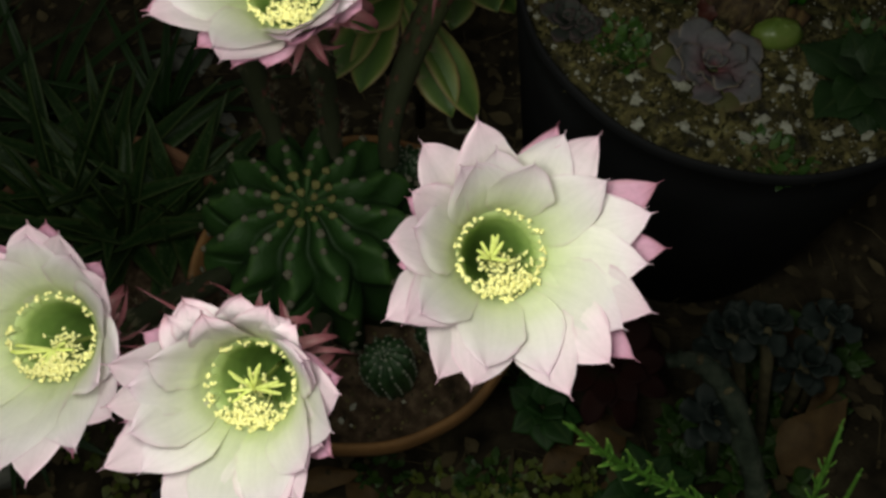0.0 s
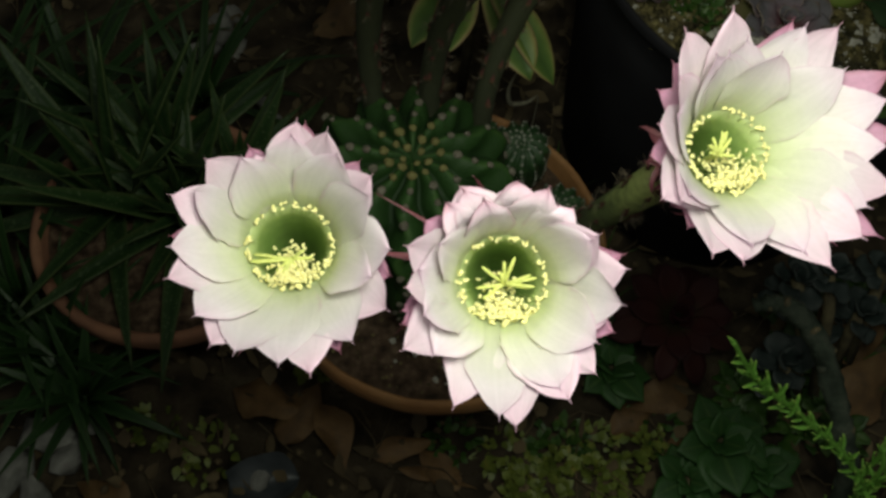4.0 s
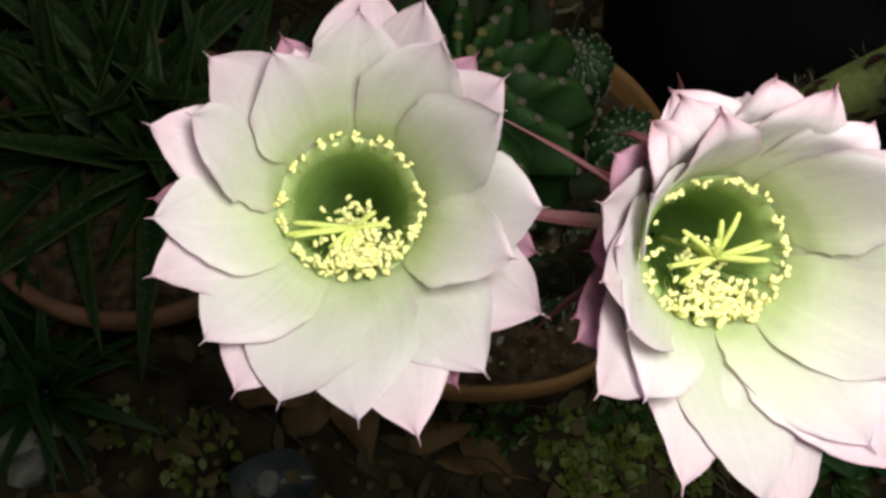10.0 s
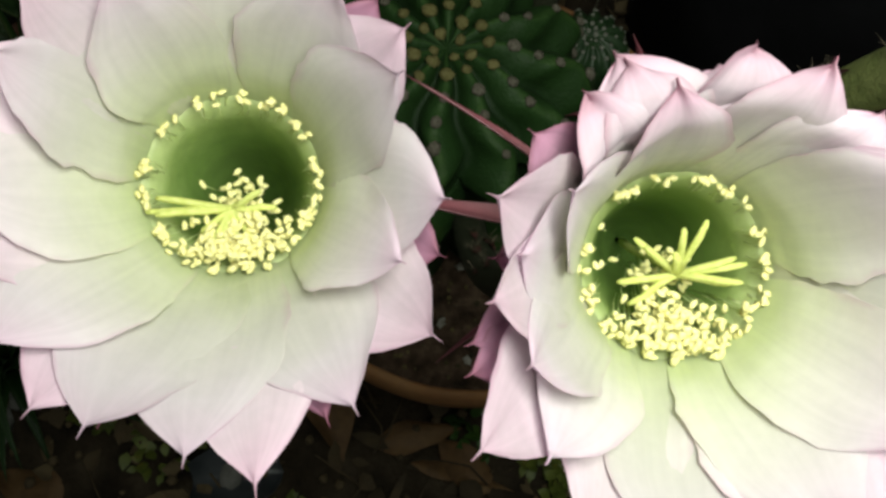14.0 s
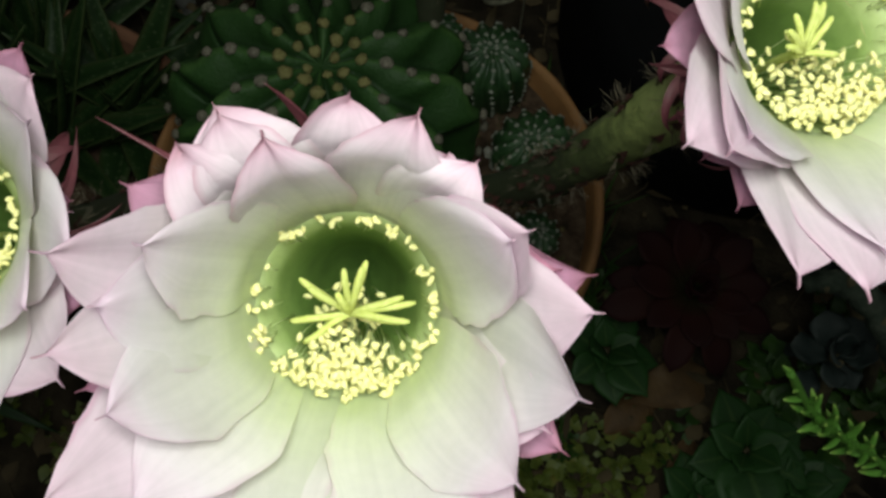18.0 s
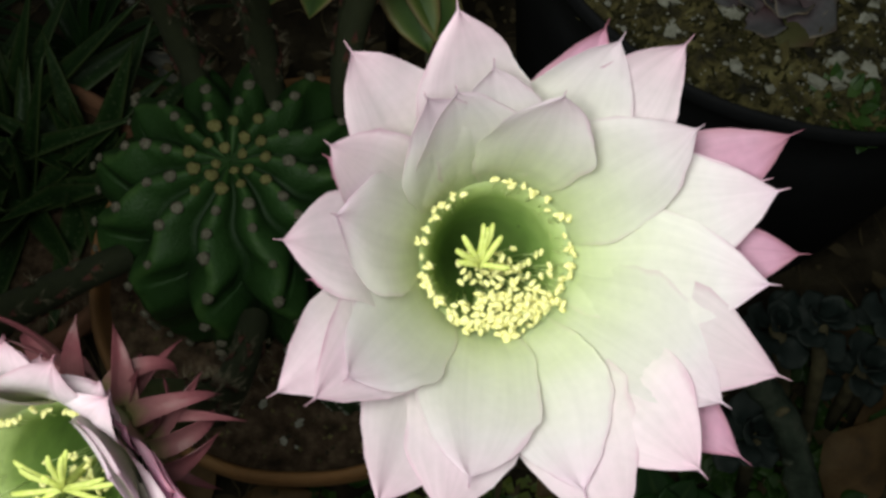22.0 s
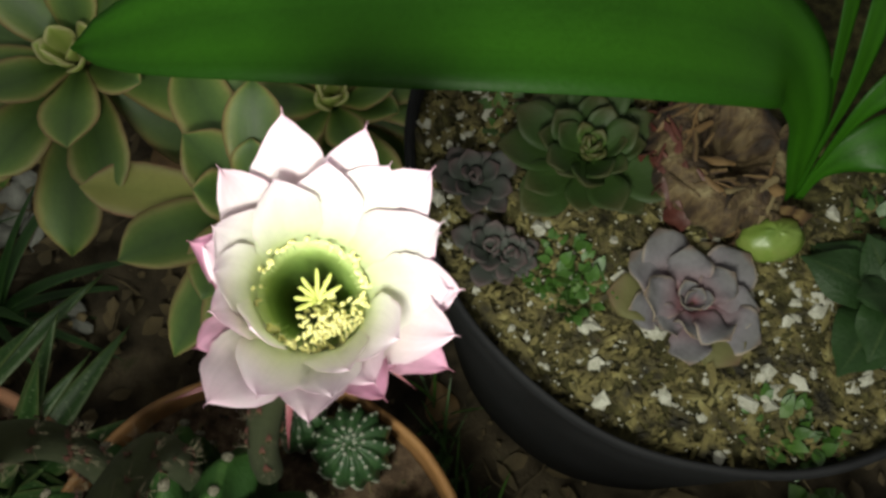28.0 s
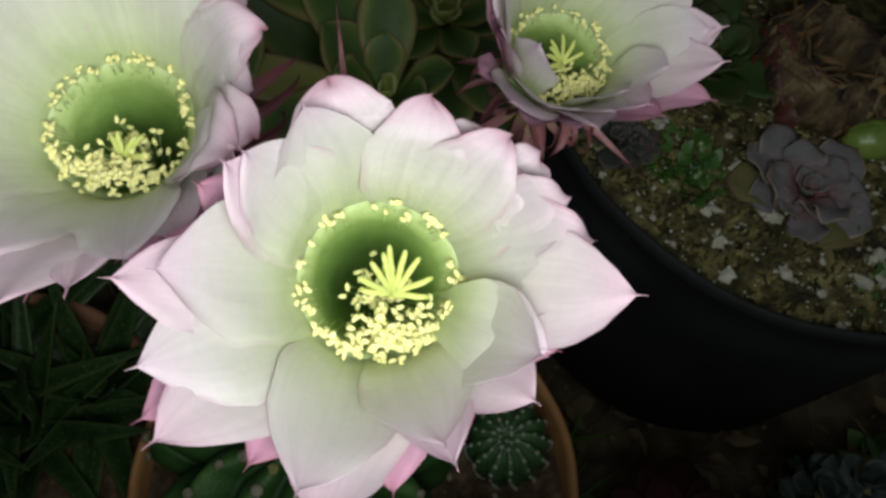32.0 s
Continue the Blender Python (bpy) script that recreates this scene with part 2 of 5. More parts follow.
M_GROUND = mat("garden earth", [(0.28, (0.0126, 0.0101, 0.00696)), (0.5, (0.0379, 0.029, 0.019)), (0.68, (0.0632, 0.0493, 0.0317)), (0.85, (0.0253, 0.0329, 0.0126))], "noise", 28, 0.5, 0.95, 1.0, 9, spec=0.15)
M_STONE = mat("perlite", [(0.3, (0.252, 0.242, 0.198)), (0.7, (0.384, 0.373, 0.33))], "noise", 260, 0.3, 0.9, 0.6, 4)
M_BARK = mat("bark chip", [(0.3, (0.0107, 0.00858, 0.00345)), (0.45, (0.049, 0.0395, 0.0121)), (0.6, (0.117, 0.0959, 0.0324)), (0.75, (0.185, 0.167, 0.0731))], "noise", 70, 0.4, 0.9, 0.6, 5)
M_PALESTONE = mat("pale stone", [(0.3, (0.10, 0.10, 0.09)), (0.7, (0.24, 0.24, 0.22))], "noise", 60, 0.3, 0.85, 0.5, 6)
M_DEAD = mat("dead leaf", [(0.2, (0.0558, 0.031, 0.0124)), (0.5, (0.124, 0.0682, 0.0248)), (0.8, (0.167, 0.105, 0.0434))], "noise", 45, 0.35, 0.7, 0.4, 6, thin=0.1)
M_LITTER = mat("leaf litter", [(0.25, (0.0273, 0.0205, 0.0109)), (0.5, (0.0818, 0.058, 0.0273)), (0.75, (0.15, 0.116, 0.058))], "noise", 9, 0.5, 0.9, 0.5, 20)
M_AEON = mat("variegated leaf", [(0.0, (0.054, 0.108, 0.0245)), (0.50, (0.0842, 0.153, 0.0317)), (0.74, (0.146, 0.205, 0.0461)), (0.90, (0.275, 0.265, 0.09)), (1.0, (0.232, 0.162, 0.0684))], "u", 45, 0.3, 0.5, 0.12, 6, thin=0.06, veins=0.015)
M_AEON_YEL = mat("yellowed leaf", [(0.0, (0.255, 0.272, 0.068)), (0.6, (0.306, 0.306, 0.085)), (0.9, (0.357, 0.323, 0.136)), (1.0, (0.306, 0.17, 0.102))], "u", 60, 0.2, 0.5, 0.12, 6, thin=0.08)
M_AEON_HEART = mat("young heart leaf", [(0.0, (0.28, 0.36, 0.08)), (0.7, (0.36, 0.42, 0.12)), (1.0, (0.40, 0.38, 0.18))], "u", 60, 0.15, 0.5, 0.1, 6, thin=0.1)
M_ALOE = mat("spotted aloe leaf", [(0.0, (0.01, 0.0264, 0.00683)), (0.7, (0.016, 0.0376, 0.0096)), (1.0, (0.036, 0.0528, 0.0176))], "u", 55, 0.35, 0.5, 0.2, 6, stretch=(1, 1, 1), speck=(210, 0.26, (0.04, 0.064, 0.027)), spec=0.22)
M_GRASSY = mat("dark strap leaf", [(0.0, (0.01, 0.03, 0.00717)), (0.7, (0.0157, 0.0428, 0.01)), (1.0, (0.0229, 0.05, 0.0142))], "u", 50, 0.3, 0.45, 0.15, 6, spec=0.22)
M_AMARYLLIS = mat("glossy strap leaf", [(0.0, (0.0135, 0.0612, 0.0027)), (0.5, (0.0189, 0.081, 0.0036)), (1.0, (0.0108, 0.0504, 0.0027))], "u", 25, 0.35, 0.45, 0.1, 14, thin=0.05, veins=0.05, spec=0.14)
M_BULB = mat("papery bulb skin", [(0.30, (0.00858, 0.00386, 0.00214)), (0.44, (0.0322, 0.0163, 0.00644)), (0.56, (0.0772, 0.0494, 0.0206)), (0.72, (0.137, 0.108, 0.0558))], "noise", 75, 0.5, 0.8, 1.0, 4, stretch=(1, 1, 0.35))
M_HUSK = mat("dry husk", [(0.0, (0.156, 0.101, 0.0406)), (0.5, (0.0936, 0.0515, 0.0203)), (1.0, (0.0234, 0.00936, 0.00468))], "u", 90, 0.45, 0.75, 0.5, 5, thin=0.1, veins=0.12)
M_RED = mat("red scale", [(0.2, (0.035, 0.007, 0.006)), (0.8, (0.08, 0.02, 0.0125))], "noise", 50, 0.4, 0.6, 0.3, 6)
M_BULBLET = mat("green bulblet", [(0.3, (0.0808, 0.14, 0.0187)), (0.55, (0.128, 0.183, 0.0357)), (0.72, (0.136, 0.17, 0.0425)), (0.85, (0.085, 0.0425, 0.0136))], "noise", 45, 0.2, 0.4, 0.1, 6)
M_PURPLE = mat("powdery violet leaf", [(0.0, (0.135, 0.045, 0.054)), (0.28, (0.124, 0.0828, 0.0972)), (0.6, (0.11, 0.101, 0.115)), (0.88, (0.101, 0.0972, 0.103)), (1.0, (0.113, 0.0792, 0.063))], "v", 50, 0.5, 0.75, 0.15, 6, spec=0.2, rim=(0.88, (0.30, 0.23, 0.16), 0.6))
M_OLIVE = mat("olive succulent leaf", [(0.0, (0.0562, 0.0562, 0.0234)), (0.7, (0.0842, 0.0796, 0.0328)), (1.0, (0.0749, 0.0468, 0.0281))], "v", 50, 0.2, 0.7, 0.15, 6, spec=0.2)
M_GREENROS = mat("green rosette leaf", [(0.0, (0.0201, 0.0457, 0.0068)), (0.6, (0.0191, 0.039, 0.00848)), (1.0, (0.0292, 0.029, 0.00848))], "v", 60, 0.25, 0.6, 0.15, 6, spec=0.3)
M_YOUNGROS = mat("young rosette leaf", [(0.0, (0.045, 0.080, 0.010)), (0.6, (0.032, 0.062, 0.010)), (1.0, (0.050, 0.045, 0.014))], "v", 60, 0.25, 0.6, 0.15, 6, spec=0.3)
M_DARKROS = mat("grey violet rosette leaf", [(0.0, (0.024, 0.0336, 0.024)), (0.6, (0.036, 0.0384, 0.036)), (1.0, (0.0528, 0.0336, 0.036))], "v", 60, 0.25, 0.65, 0.15, 6, spec=0.3)
M_REDROS = mat("dark red rosette leaf", [(0.0, (0.0195, 0.0228, 0.0078)), (0.4, (0.0325, 0.0091, 0.0078)), (1.0, (0.0182, 0.00455, 0.00585))], "v", 60, 0.3, 0.68, 0.15, 6, spec=0.15)
M_MOSS = mat("small green leaves", [(0.25, (0.0169, 0.0479, 0.00677)), (0.55, (0.0337, 0.0846, 0.0112)), (0.8, (0.062, 0.113, 0.0169))], "noise", 60, 0.3, 0.5, 0.2, 5, thin=0.08)
M_SEDUM = mat("needle sedum", [(0.0, (0.106, 0.257, 0.0378)), (0.6, (0.151, 0.363, 0.0529)), (1.0, (0.302, 0.483, 0.0907))], "v", 120, 0.2, 0.45, 0.1, 5, thin=0.08)
M_CLUMP = mat("yellow green sedum", [(0.25, (0.0648, 0.0972, 0.0162)), (0.6, (0.13, 0.162, 0.027)), (0.85, (0.216, 0.151, 0.0324))], "noise", 90, 0.3, 0.5, 0.2, 5)
M_GREYSTEM = mat("grey green stem", [(0.25, (0.014, 0.020, 0.014)), (0.5, (0.034, 0.046, 0.033)), (0.66, (0.052, 0.062, 0.046)), (0.82, (0.085, 0.075, 0.052))], "noise", 60, 0.5, 0.85, 0.9, 6, spec=0.2)
M_BLUELEAF = mat("blue grey leaf", [(0.0, (0.0118, 0.0209, 0.0191)), (0.6, (0.0164, 0.0273, 0.0255)), (1.0, (0.0228, 0.0319, 0.0282))], "v", 70, 0.25, 0.65, 0.15, 6)
M_BROAD = mat("broad dark leaf", [(0.0, (0.0408, 0.0873, 0.0209)), (0.15, (0.0163, 0.0513, 0.0116)), (1.0, (0.0233, 0.0714, 0.0155))], "u", 50, 0.3, 0.55, 0.2, 6, spec=0.3)
M_SEEDLING = mat("dark seedling leaf", [(0.0, (0.0225, 0.0413, 0.012)), (0.12, (0.009, 0.0255, 0.006)), (1.0, (0.012, 0.0315, 0.0075))], "u", 60, 0.5, 0.55, 0.3, 6, spec=0.25, veins=0.05)
M_STEM = mat("brown stem", [(0.3, (0.05, 0.04, 0.02)), (0.7, (0.12, 0.10, 0.05))], "noise", 80, 0.4, 0.8, 0.5, 5)
M_DRYSTALK = mat("dry stalk", [(0.3, (0.16, 0.15, 0.10)), (0.7, (0.26, 0.25, 0.18))], "noise", 120, 0.3, 0.8, 0.3, 5)
M_PLASTIC = mat("pale blue plastic", [(0.3, (0.03, 0.0372, 0.042)), (0.7, (0.06, 0.069, 0.075))], "noise", 30, 0.3, 0.35, 0.1, 6)


# ---- helpers for building ----
rnd = random.Random(7)


def mesh_of(name, verts, faces, material, uvs=None, smooth=True):
    me = bpy.data.meshes.new(name)
    me.from_pydata([tuple(map(float, v)) for v in verts], [], faces)
    if uvs is not None:
        layer = me.uv_layers.new(name="uv")
        idx = np.zeros(len(me.loops), dtype=np.int32)
        me.loops.foreach_get("vertex_index", idx)
        layer.data.foreach_set("uv", np.asarray(uvs, dtype=np.float32)[idx].ravel())
    if smooth:
        me.polygons.foreach_set("use_smooth", np.ones(len(me.polygons), dtype=bool))
    me.materials.append(material)
    me.update()
    return me


def link(name, me, parent=None, m=None, label=""):
    ob = new(name, me)
    if parent is not None:
        ob.parent = parent
    if m is not None:
        ob.matrix_basis = m
    if label:
        tagged(ob, label)
    return ob


def thing(name, m, label, category, group="", kind=""):
    ob = new(name)
    ob.empty_display_size = 0.02
    ob.matrix_basis = m
    return tagged(ob, label, category, group, kind)


def sheet(P, thick, edge=0.25):
    """Vertices, faces and uv of a thin solid whose middle surface is the grid P (along, across)."""
    nv, nu, _ = P.shape
    dv, du = np.gradient(P, axis=0), np.gradient(P, axis=1)
    N = np.cross(dv, du)
    N /= np.linalg.norm(N, axis=2, keepdims=True) + 1e-12
    u = np.linspace(-1, 1, nu)
    t = thick * 0.5 * (edge + (1 - edge) * np.sqrt(np.clip(1 - np.abs(u) ** 3, 0, 1)))
    t = np.tile(t, (nv, 1)) * np.clip((1 - np.linspace(0, 1, nv)) * 6 + edge, 0, 1)[:, None]
    top, bot = P + N * t[..., None], P - N * t[..., None]
    verts = np.vstack([top.reshape(-1, 3), bot.reshape(-1, 3)])
    uv = np.stack(np.meshgrid(np.linspace(0, 1, nu), np.linspace(0, 1, nv)), -1).reshape(-1, 2)
    uv = np.vstack([uv, uv])
    n = nv * nu
    faces = []
    for a in range(nv - 1):
        for b in range(nu - 1):
            q = (a * nu + b, a * nu + b + 1, (a + 1) * nu + b + 1, (a + 1) * nu + b)
            faces.append(q[::-1])
            faces.append(tuple(k + n for k in q))
    rim = [b for b in range(nu)] + [a * nu + nu - 1 for a in range(1, nv)] + [(nv - 1) * nu + b for b in range(nu - 2, -1, -1)] + [a * nu for a in range(nv - 2, 0, -1)]
    m = len(rim)
    if thick < 0.0015:      # paper-thin blades keep a crisp edge: the rim has its own corners
        more = rim + [k + n for k in rim]
        verts, uv = np.vstack([verts, verts[more]]), np.vstack([uv, uv[more]])
        for k in range(m):
            j = (k + 1) % m
            faces.append((2 * n + k, 2 * n + j, 2 * n + m + j, 2 * n + m + k))
    else:
        for k, a in enumerate(rim):
            b = rim[(k + 1) % m]
            faces.append((a, b, b + n, a + n))
    return verts, faces, uv


def lathe(profile, n=48, wob=None):
    """Vertices, faces and uv of a turned form from (radius, height) pairs; a radius of 0 closes it."""
    verts, faces, uv = [], [], []
    k = len(profile)
    for j, (r, z) in enumerate(profile):
        for i in range(n):
            a = 2 * math.pi * i / n
            d = wob(a, z) if wob else 0.0
            verts.append(((r + d) * math.cos(a), (r + d) * math.sin(a), z))
            uv.append((i / n, j / (k - 1)))
    for j in range(k - 1):
        for i in range(n):
            a, b = j * n + i, j * n + (i + 1) % n
            faces.append((a, b, b + n, a + n))
    return verts, faces, uv


def sweep(path, radii, n=10, close=True):
    """Vertices and faces of a round rod along a list of points."""
    pts = [Vector(p) for p in path]
    verts, faces = [], []
    side = None
    for j, p in enumerate(pts):
        d = (pts[min(j + 1, len(pts) - 1)] - pts[max(j - 1, 0)]).normalized()
        if side is None:
            side = d.orthogonal().normalized()
        side = (side - d * side.dot(d)).normalized()
        up = d.cross(side)
        for i in range(n):
            a = 2 * math.pi * i / n
            verts.append(p + (side * math.cos(a) + up * math.sin(a)) * radii[j])
    for j in range(len(pts) - 1):
        for i in range(n):
            a, b = j * n + i, j * n + (i + 1) % n
            faces.append((a, b, b + n, a + n))
    if close:
        faces.append(tuple(range(n))[::-1])
        faces.append(tuple(range((len(pts) - 1) * n, len(pts) * n)))
    return verts, faces


def bezier(a, b, c, d, n):
    a, b, c, d = map(Vector, (a, b, c, d))
    out = []
    for i in range(n + 1):
        t = i / n
        out.append(a * (1 - t) ** 3 + b * 3 * t * (1 - t) ** 2 + c * 3 * t * t * (1 - t) + d * t ** 3)
    return out


def join_bits(bits):
    """Many (verts, faces, uv) as one."""
    V, F, U, o = [], [], [], 0
    for v, f, u in bits:
        V.extend(tuple(map(float, p)) for p in v)
        F.extend(tuple(k + o for k in q) for q in f)
        U.extend(u if u is not None else [(0.5, 0.5)] * len(v))
        o += len(v)
    return V, F, U


def moved(bit, m):
    v, f, u = bit
    return [m @ Vector(map(float, p)) for p in v], f, u


def blob(r, seg=8, rings=5, squash=1.0, rough=0.0, rng=rnd):
    verts, faces = [], []
    verts.append((0, 0, r * squash))
    for j in range(1, rings):
        for i in range(seg):
            a, b = 2 * math.pi * i / seg, math.pi * j / rings
            k = r * (1 + rng.uniform(-rough, rough))
            verts.append((k * math.sin(b) * math.cos(a), k * math.sin(b) * math.sin(a), k * squash * math.cos(b)))
    verts.append((0, 0, -r * squash))
    last = len(verts) - 1
    for i in range(seg):
        faces.append((0, 1 + i, 1 + (i + 1) % seg))
        for j in range(rings - 2):
            a, b = 1 + j * seg + i, 1 + j * seg + (i + 1) % seg
            faces.append((a, a + seg, b + seg, b))
        a, b = 1 + (rings - 2) * seg + i, 1 + (rings - 2) * seg + (i + 1) % seg
        faces.append((last, b, a))
    return verts, faces, None


def width_at(kind, v):
    """Half width of a leaf, 0 to 1, at v along it."""
    if kind == "spatula":
        s = max(0.0, (v - 0.66) / 0.34)
        w = 0.30 + 0.70 * math.sin(min(v / 0.66, 1) * math.pi / 2) ** 1.6
        return w * max(0.0, 1 - s ** 2.2) ** 0.7
    if kind == "lance":
        return (0.75 + 0.25 * math.sin(min(v / 0.25, 1) * math.pi / 2)) * max(0.0, 1 - v ** 1.6) ** 0.9
    if kind == "strap":
        s = max(0.0, (v - 0.72) / 0.28)
        return (0.55 + 0.45 * min(v / 0.3, 1)) * max(0.0, 1 - s ** 1.9) ** 0.8
    if kind == "needle":
        return max(0.0, 1 - v ** 2.5) ** 0.6 * (0.7 + 0.3 * min(v / 0.3, 1))
    s = math.sin(math.pi * min(max(v, 0), 1) ** 0.8)   # oval
    return max(0.0, s) ** 0.75 if v < 0.5 else max(0.0, s) ** 0.9


def leaf(L, W, kind="spatula", lift=20, bend=-30, cup=0.25, thick=0.003, nv=10, nu=7, mucro=0.04, wave=0.0, rng=rnd, twist=0.0):
    """A leaf that starts at the origin along x, rises by lift degrees and bends by bend degrees to its tip."""
    P = np.zeros((nv, nu, 3))
    x = z = 0.0
    ph = rng.uniform(0, 6)
    vs = [1 - (1 - i / (nv - 1)) ** 1.25 for i in range(nv)]
    for i, v in enumerate(vs):
        a = radians(lift + bend * v)
        if i:
            d = (v - vs[i - 1]) * L
            x, z = x + d * math.cos(a), z + d * math.sin(a)
        w = W * max(width_at(kind, v), 0.015)
        for j in range(nu):
            u = 2 * j / (nu - 1) - 1
            up = cup * w * u * u + wave * w * math.sin(9 * v + ph + u) * u * u + math.sin(radians(twist * v)) * w * u
            P[i, j] = (x - math.sin(a) * up, u * w, z + math.cos(a) * up)
    P[-1, :, 0] += mucro * L * math.cos(radians(lift + bend))
    P[-1, :, 2] += mucro * L * math.sin(radians(lift + bend))
    return sheet(P, thick)


def leaf_mesh(name, material, **k):
    v, f, u = leaf(**k)
    return mesh_of(name, v, f, material, u)


def spin(az, el=0, roll=0):
    return Matrix.Rotation(radians(az), 4, "Z") @ Matrix.Rotation(radians(-el), 4, "Y") @ Matrix.Rotation(radians(roll), 4, "X")


def rosette(name, label, category, at, tiers, tilt=(0, 0), group="", stem=None, seed=1, golden=True):
    """A rosette plant of leaf tiers: (count, material, leaf settings, lift range, radius, height)."""
    rng = random.Random(seed)
    root = thing(name, Matrix.Translation(at) @ Matrix.Rotation(radians(tilt[0]), 4, "X") @ Matrix.Rotation(radians(tilt[1]), 4, "Y"), label, category, group)
    a = rng.uniform(0, 360)
    for count, material, k, rise, r0, h0 in tiers:
        pool = [leaf_mesh("leaf", material, rng=rng, **dict(k, lift=0, bend=k.get("bend", -30) * s)) for s in (0.7, 1.0, 1.25)]
        for i in range(count):
            a += 137.5 if golden else 360 / count
            el = rise[0] + (rise[1] - rise[0]) * i / max(1, count - 1) + rng.uniform(-5, 5)
            s = rng.uniform(0.76, 1.12)
            m = Matrix.Rotation(radians(a + rng.uniform(-13, 13)), 4, "Z") @ Matrix.Translation((r0, 0, h0 + rng.uniform(-0.002, 0.002))) @ spin(0, el, rng.uniform(-16, 16)) @ Matrix.Scale(s, 4)
            link("leaf", pool[rng.randrange(3)], root, m)
    if stem:
        v, f = sweep(stem, [0.006 + 0.001 * math.sin(3 * i) for i in range(len(stem))], 8)
        link("stem", mesh_of("stem", v, f, M_STEM), root)
    return root


# ---- ground ----
n = 190
s = np.linspace(-1, 1, n)
warp = 1.05 * s + 60 * np.abs(s) ** 13 * np.sign(s)
verts = []
for gy in warp:
    for gx in warp:
        x, y = gx - 0.05, gy + 0.45
        far = min(1.0, math.hypot(gx, gy) / 3)
        h = 0.022 * noise.noise((x * 9, y * 9, 0.3)) + 0.010 * noise.noise((x * 34, y * 34, 1.7)) + 0.004 * noise.noise((x * 90, y * 90, 5))
        verts.append((x, y, h * (1 - 0.6 * far) - 0.006))
faces = [(j * n + i, j * n + i + 1, (j + 1) * n + i + 1, (j + 1) * n + i) for j in range(n - 1) for i in range(n - 1)]
ground = link("ground", mesh_of("ground", verts, faces, M_GROUND))
tagged(ground, "dark damp garden earth strewn with litter", "ground", kind="structure")


# ---- pots ----
def pot_shell(profile, material, n=72, wob=None):
    v, f, u = lathe(profile, n, wob)
    return mesh_of("wall", v, f, material, u)


def soil_disc(name, r, material, bump, seed, mound=0.0):
    rng = random.Random(seed)
    verts, faces, rings, seg = [(0, 0, mound)], [], 22, 72
    for j in range(1, rings + 1):
        for i in range(seg):
            a, q = 2 * math.pi * i / seg, r * j / rings
            x, y = q * math.cos(a), q * math.sin(a)
            verts.append((x, y, mound * (1 - (j / rings) ** 2) + bump * (noise.noise((x * 40 + seed, y * 40, 0)) + 0.6 * noise.noise((x * 110, y * 110, seed)))))
    for i in range(seg):
        faces.append((0, 1 + i, 1 + (i + 1) % seg))
    for j in range(rings - 1):
        for i in range(seg):
            a, b = 1 + j * seg + i, 1 + j * seg + (i + 1) % seg
            faces.append((a, a + seg, b + seg, b))
    return mesh_of(name, verts, faces, material)


SOILZ = 0.325
TP = Vector((-0.077, 0.337, 0.18))
clay = thing("terracotta_pot", Matrix.Translation((TP.x, TP.y, 0)), "round orange terracotta pot with a rolled rim, holding the cactus", "flower pot")
link("wall", pot_shell([(0.0, 0.004), (0.098, 0.0), (0.104, 0.006), (0.140, 0.142), (0.1415, 0.146), (0.150, 0.148), (0.1540, 0.153), (0.1558, 0.166), (0.1548, 0.176), (0.1522, 0.1805), (0.1492, 0.180), (0.1472, 0.174), (0.1445, 0.150), (0.120, 0.08), (0.0, 0.07)], M_TERRA, 96, lambda a, z: 0.0006 * math.sin(5 * a) + 0.0004 * math.sin(13 * a)), clay)
link("soil", soil_disc("soil", 0.1450, M_SOIL, 0.004, 3), clay, Matrix.Translation((0, 0, 0.158)), "dry brown potting soil")

BP = Vector((0.264, 0.557, 0.345))
tub = thing("black_pot", Matrix.Translation((BP.x, BP.y, 0)), "large black plastic nursery pot filled with gritty soil", "flower pot")
link("wall", pot_shell([(0.0, 0.004), (0.166, 0.0), (0.171, 0.006), (0.200, 0.300), (0.2015, 0.328), (0.2052, 0.3315), (0.2066, 0.337), (0.2060, 0.3425), (0.2040, 0.345), (0.2020, 0.3435), (0.2005, 0.337), (0.1985, 0.30), (0.18, 0.15), (0.0, 0.14)], M_BLACK, 110, lambda a, z: 0.0012 * math.sin(3 * a + 1) + 0.0006 * math.sin(11 * a)), tub)
link("soil", soil_disc("soil", 0.1995, M_GRIT, 0.005, 9, 0.004), tub, Matrix.Translation((0, 0, SOILZ - 0.002)), "gritty soil with bark and perlite")

old = thing("old_clay_pot", Matrix.Translation((-0.345, 0.412, 0)), "weathered dull red clay pot, dark with damp", "flower pot")
link("wall", pot_shell([(0.0, 0.004), (0.09, 0.0), (0.095, 0.005), (0.118, 0.075), (0.126, 0.076), (0.130, 0.082), (0.130, 0.098), (0.126, 0.1025), (0.121, 0.101), (0.118, 0.095), (0.116, 0.07), (0.0, 0.06)], M_TERRA_OLD, 72, lambda a, z: 0.0008 * math.sin(4 * a)), old)
link("soil", soil_disc("soil", 0.117, M_SOIL, 0.004, 5), old, Matrix.Translation((0, 0, 0.082)), "dark damp soil")


# ---- the flowering cactus ----
CROWN = Vector((-0.107, 0.345, 0.322))
RIBS = 12


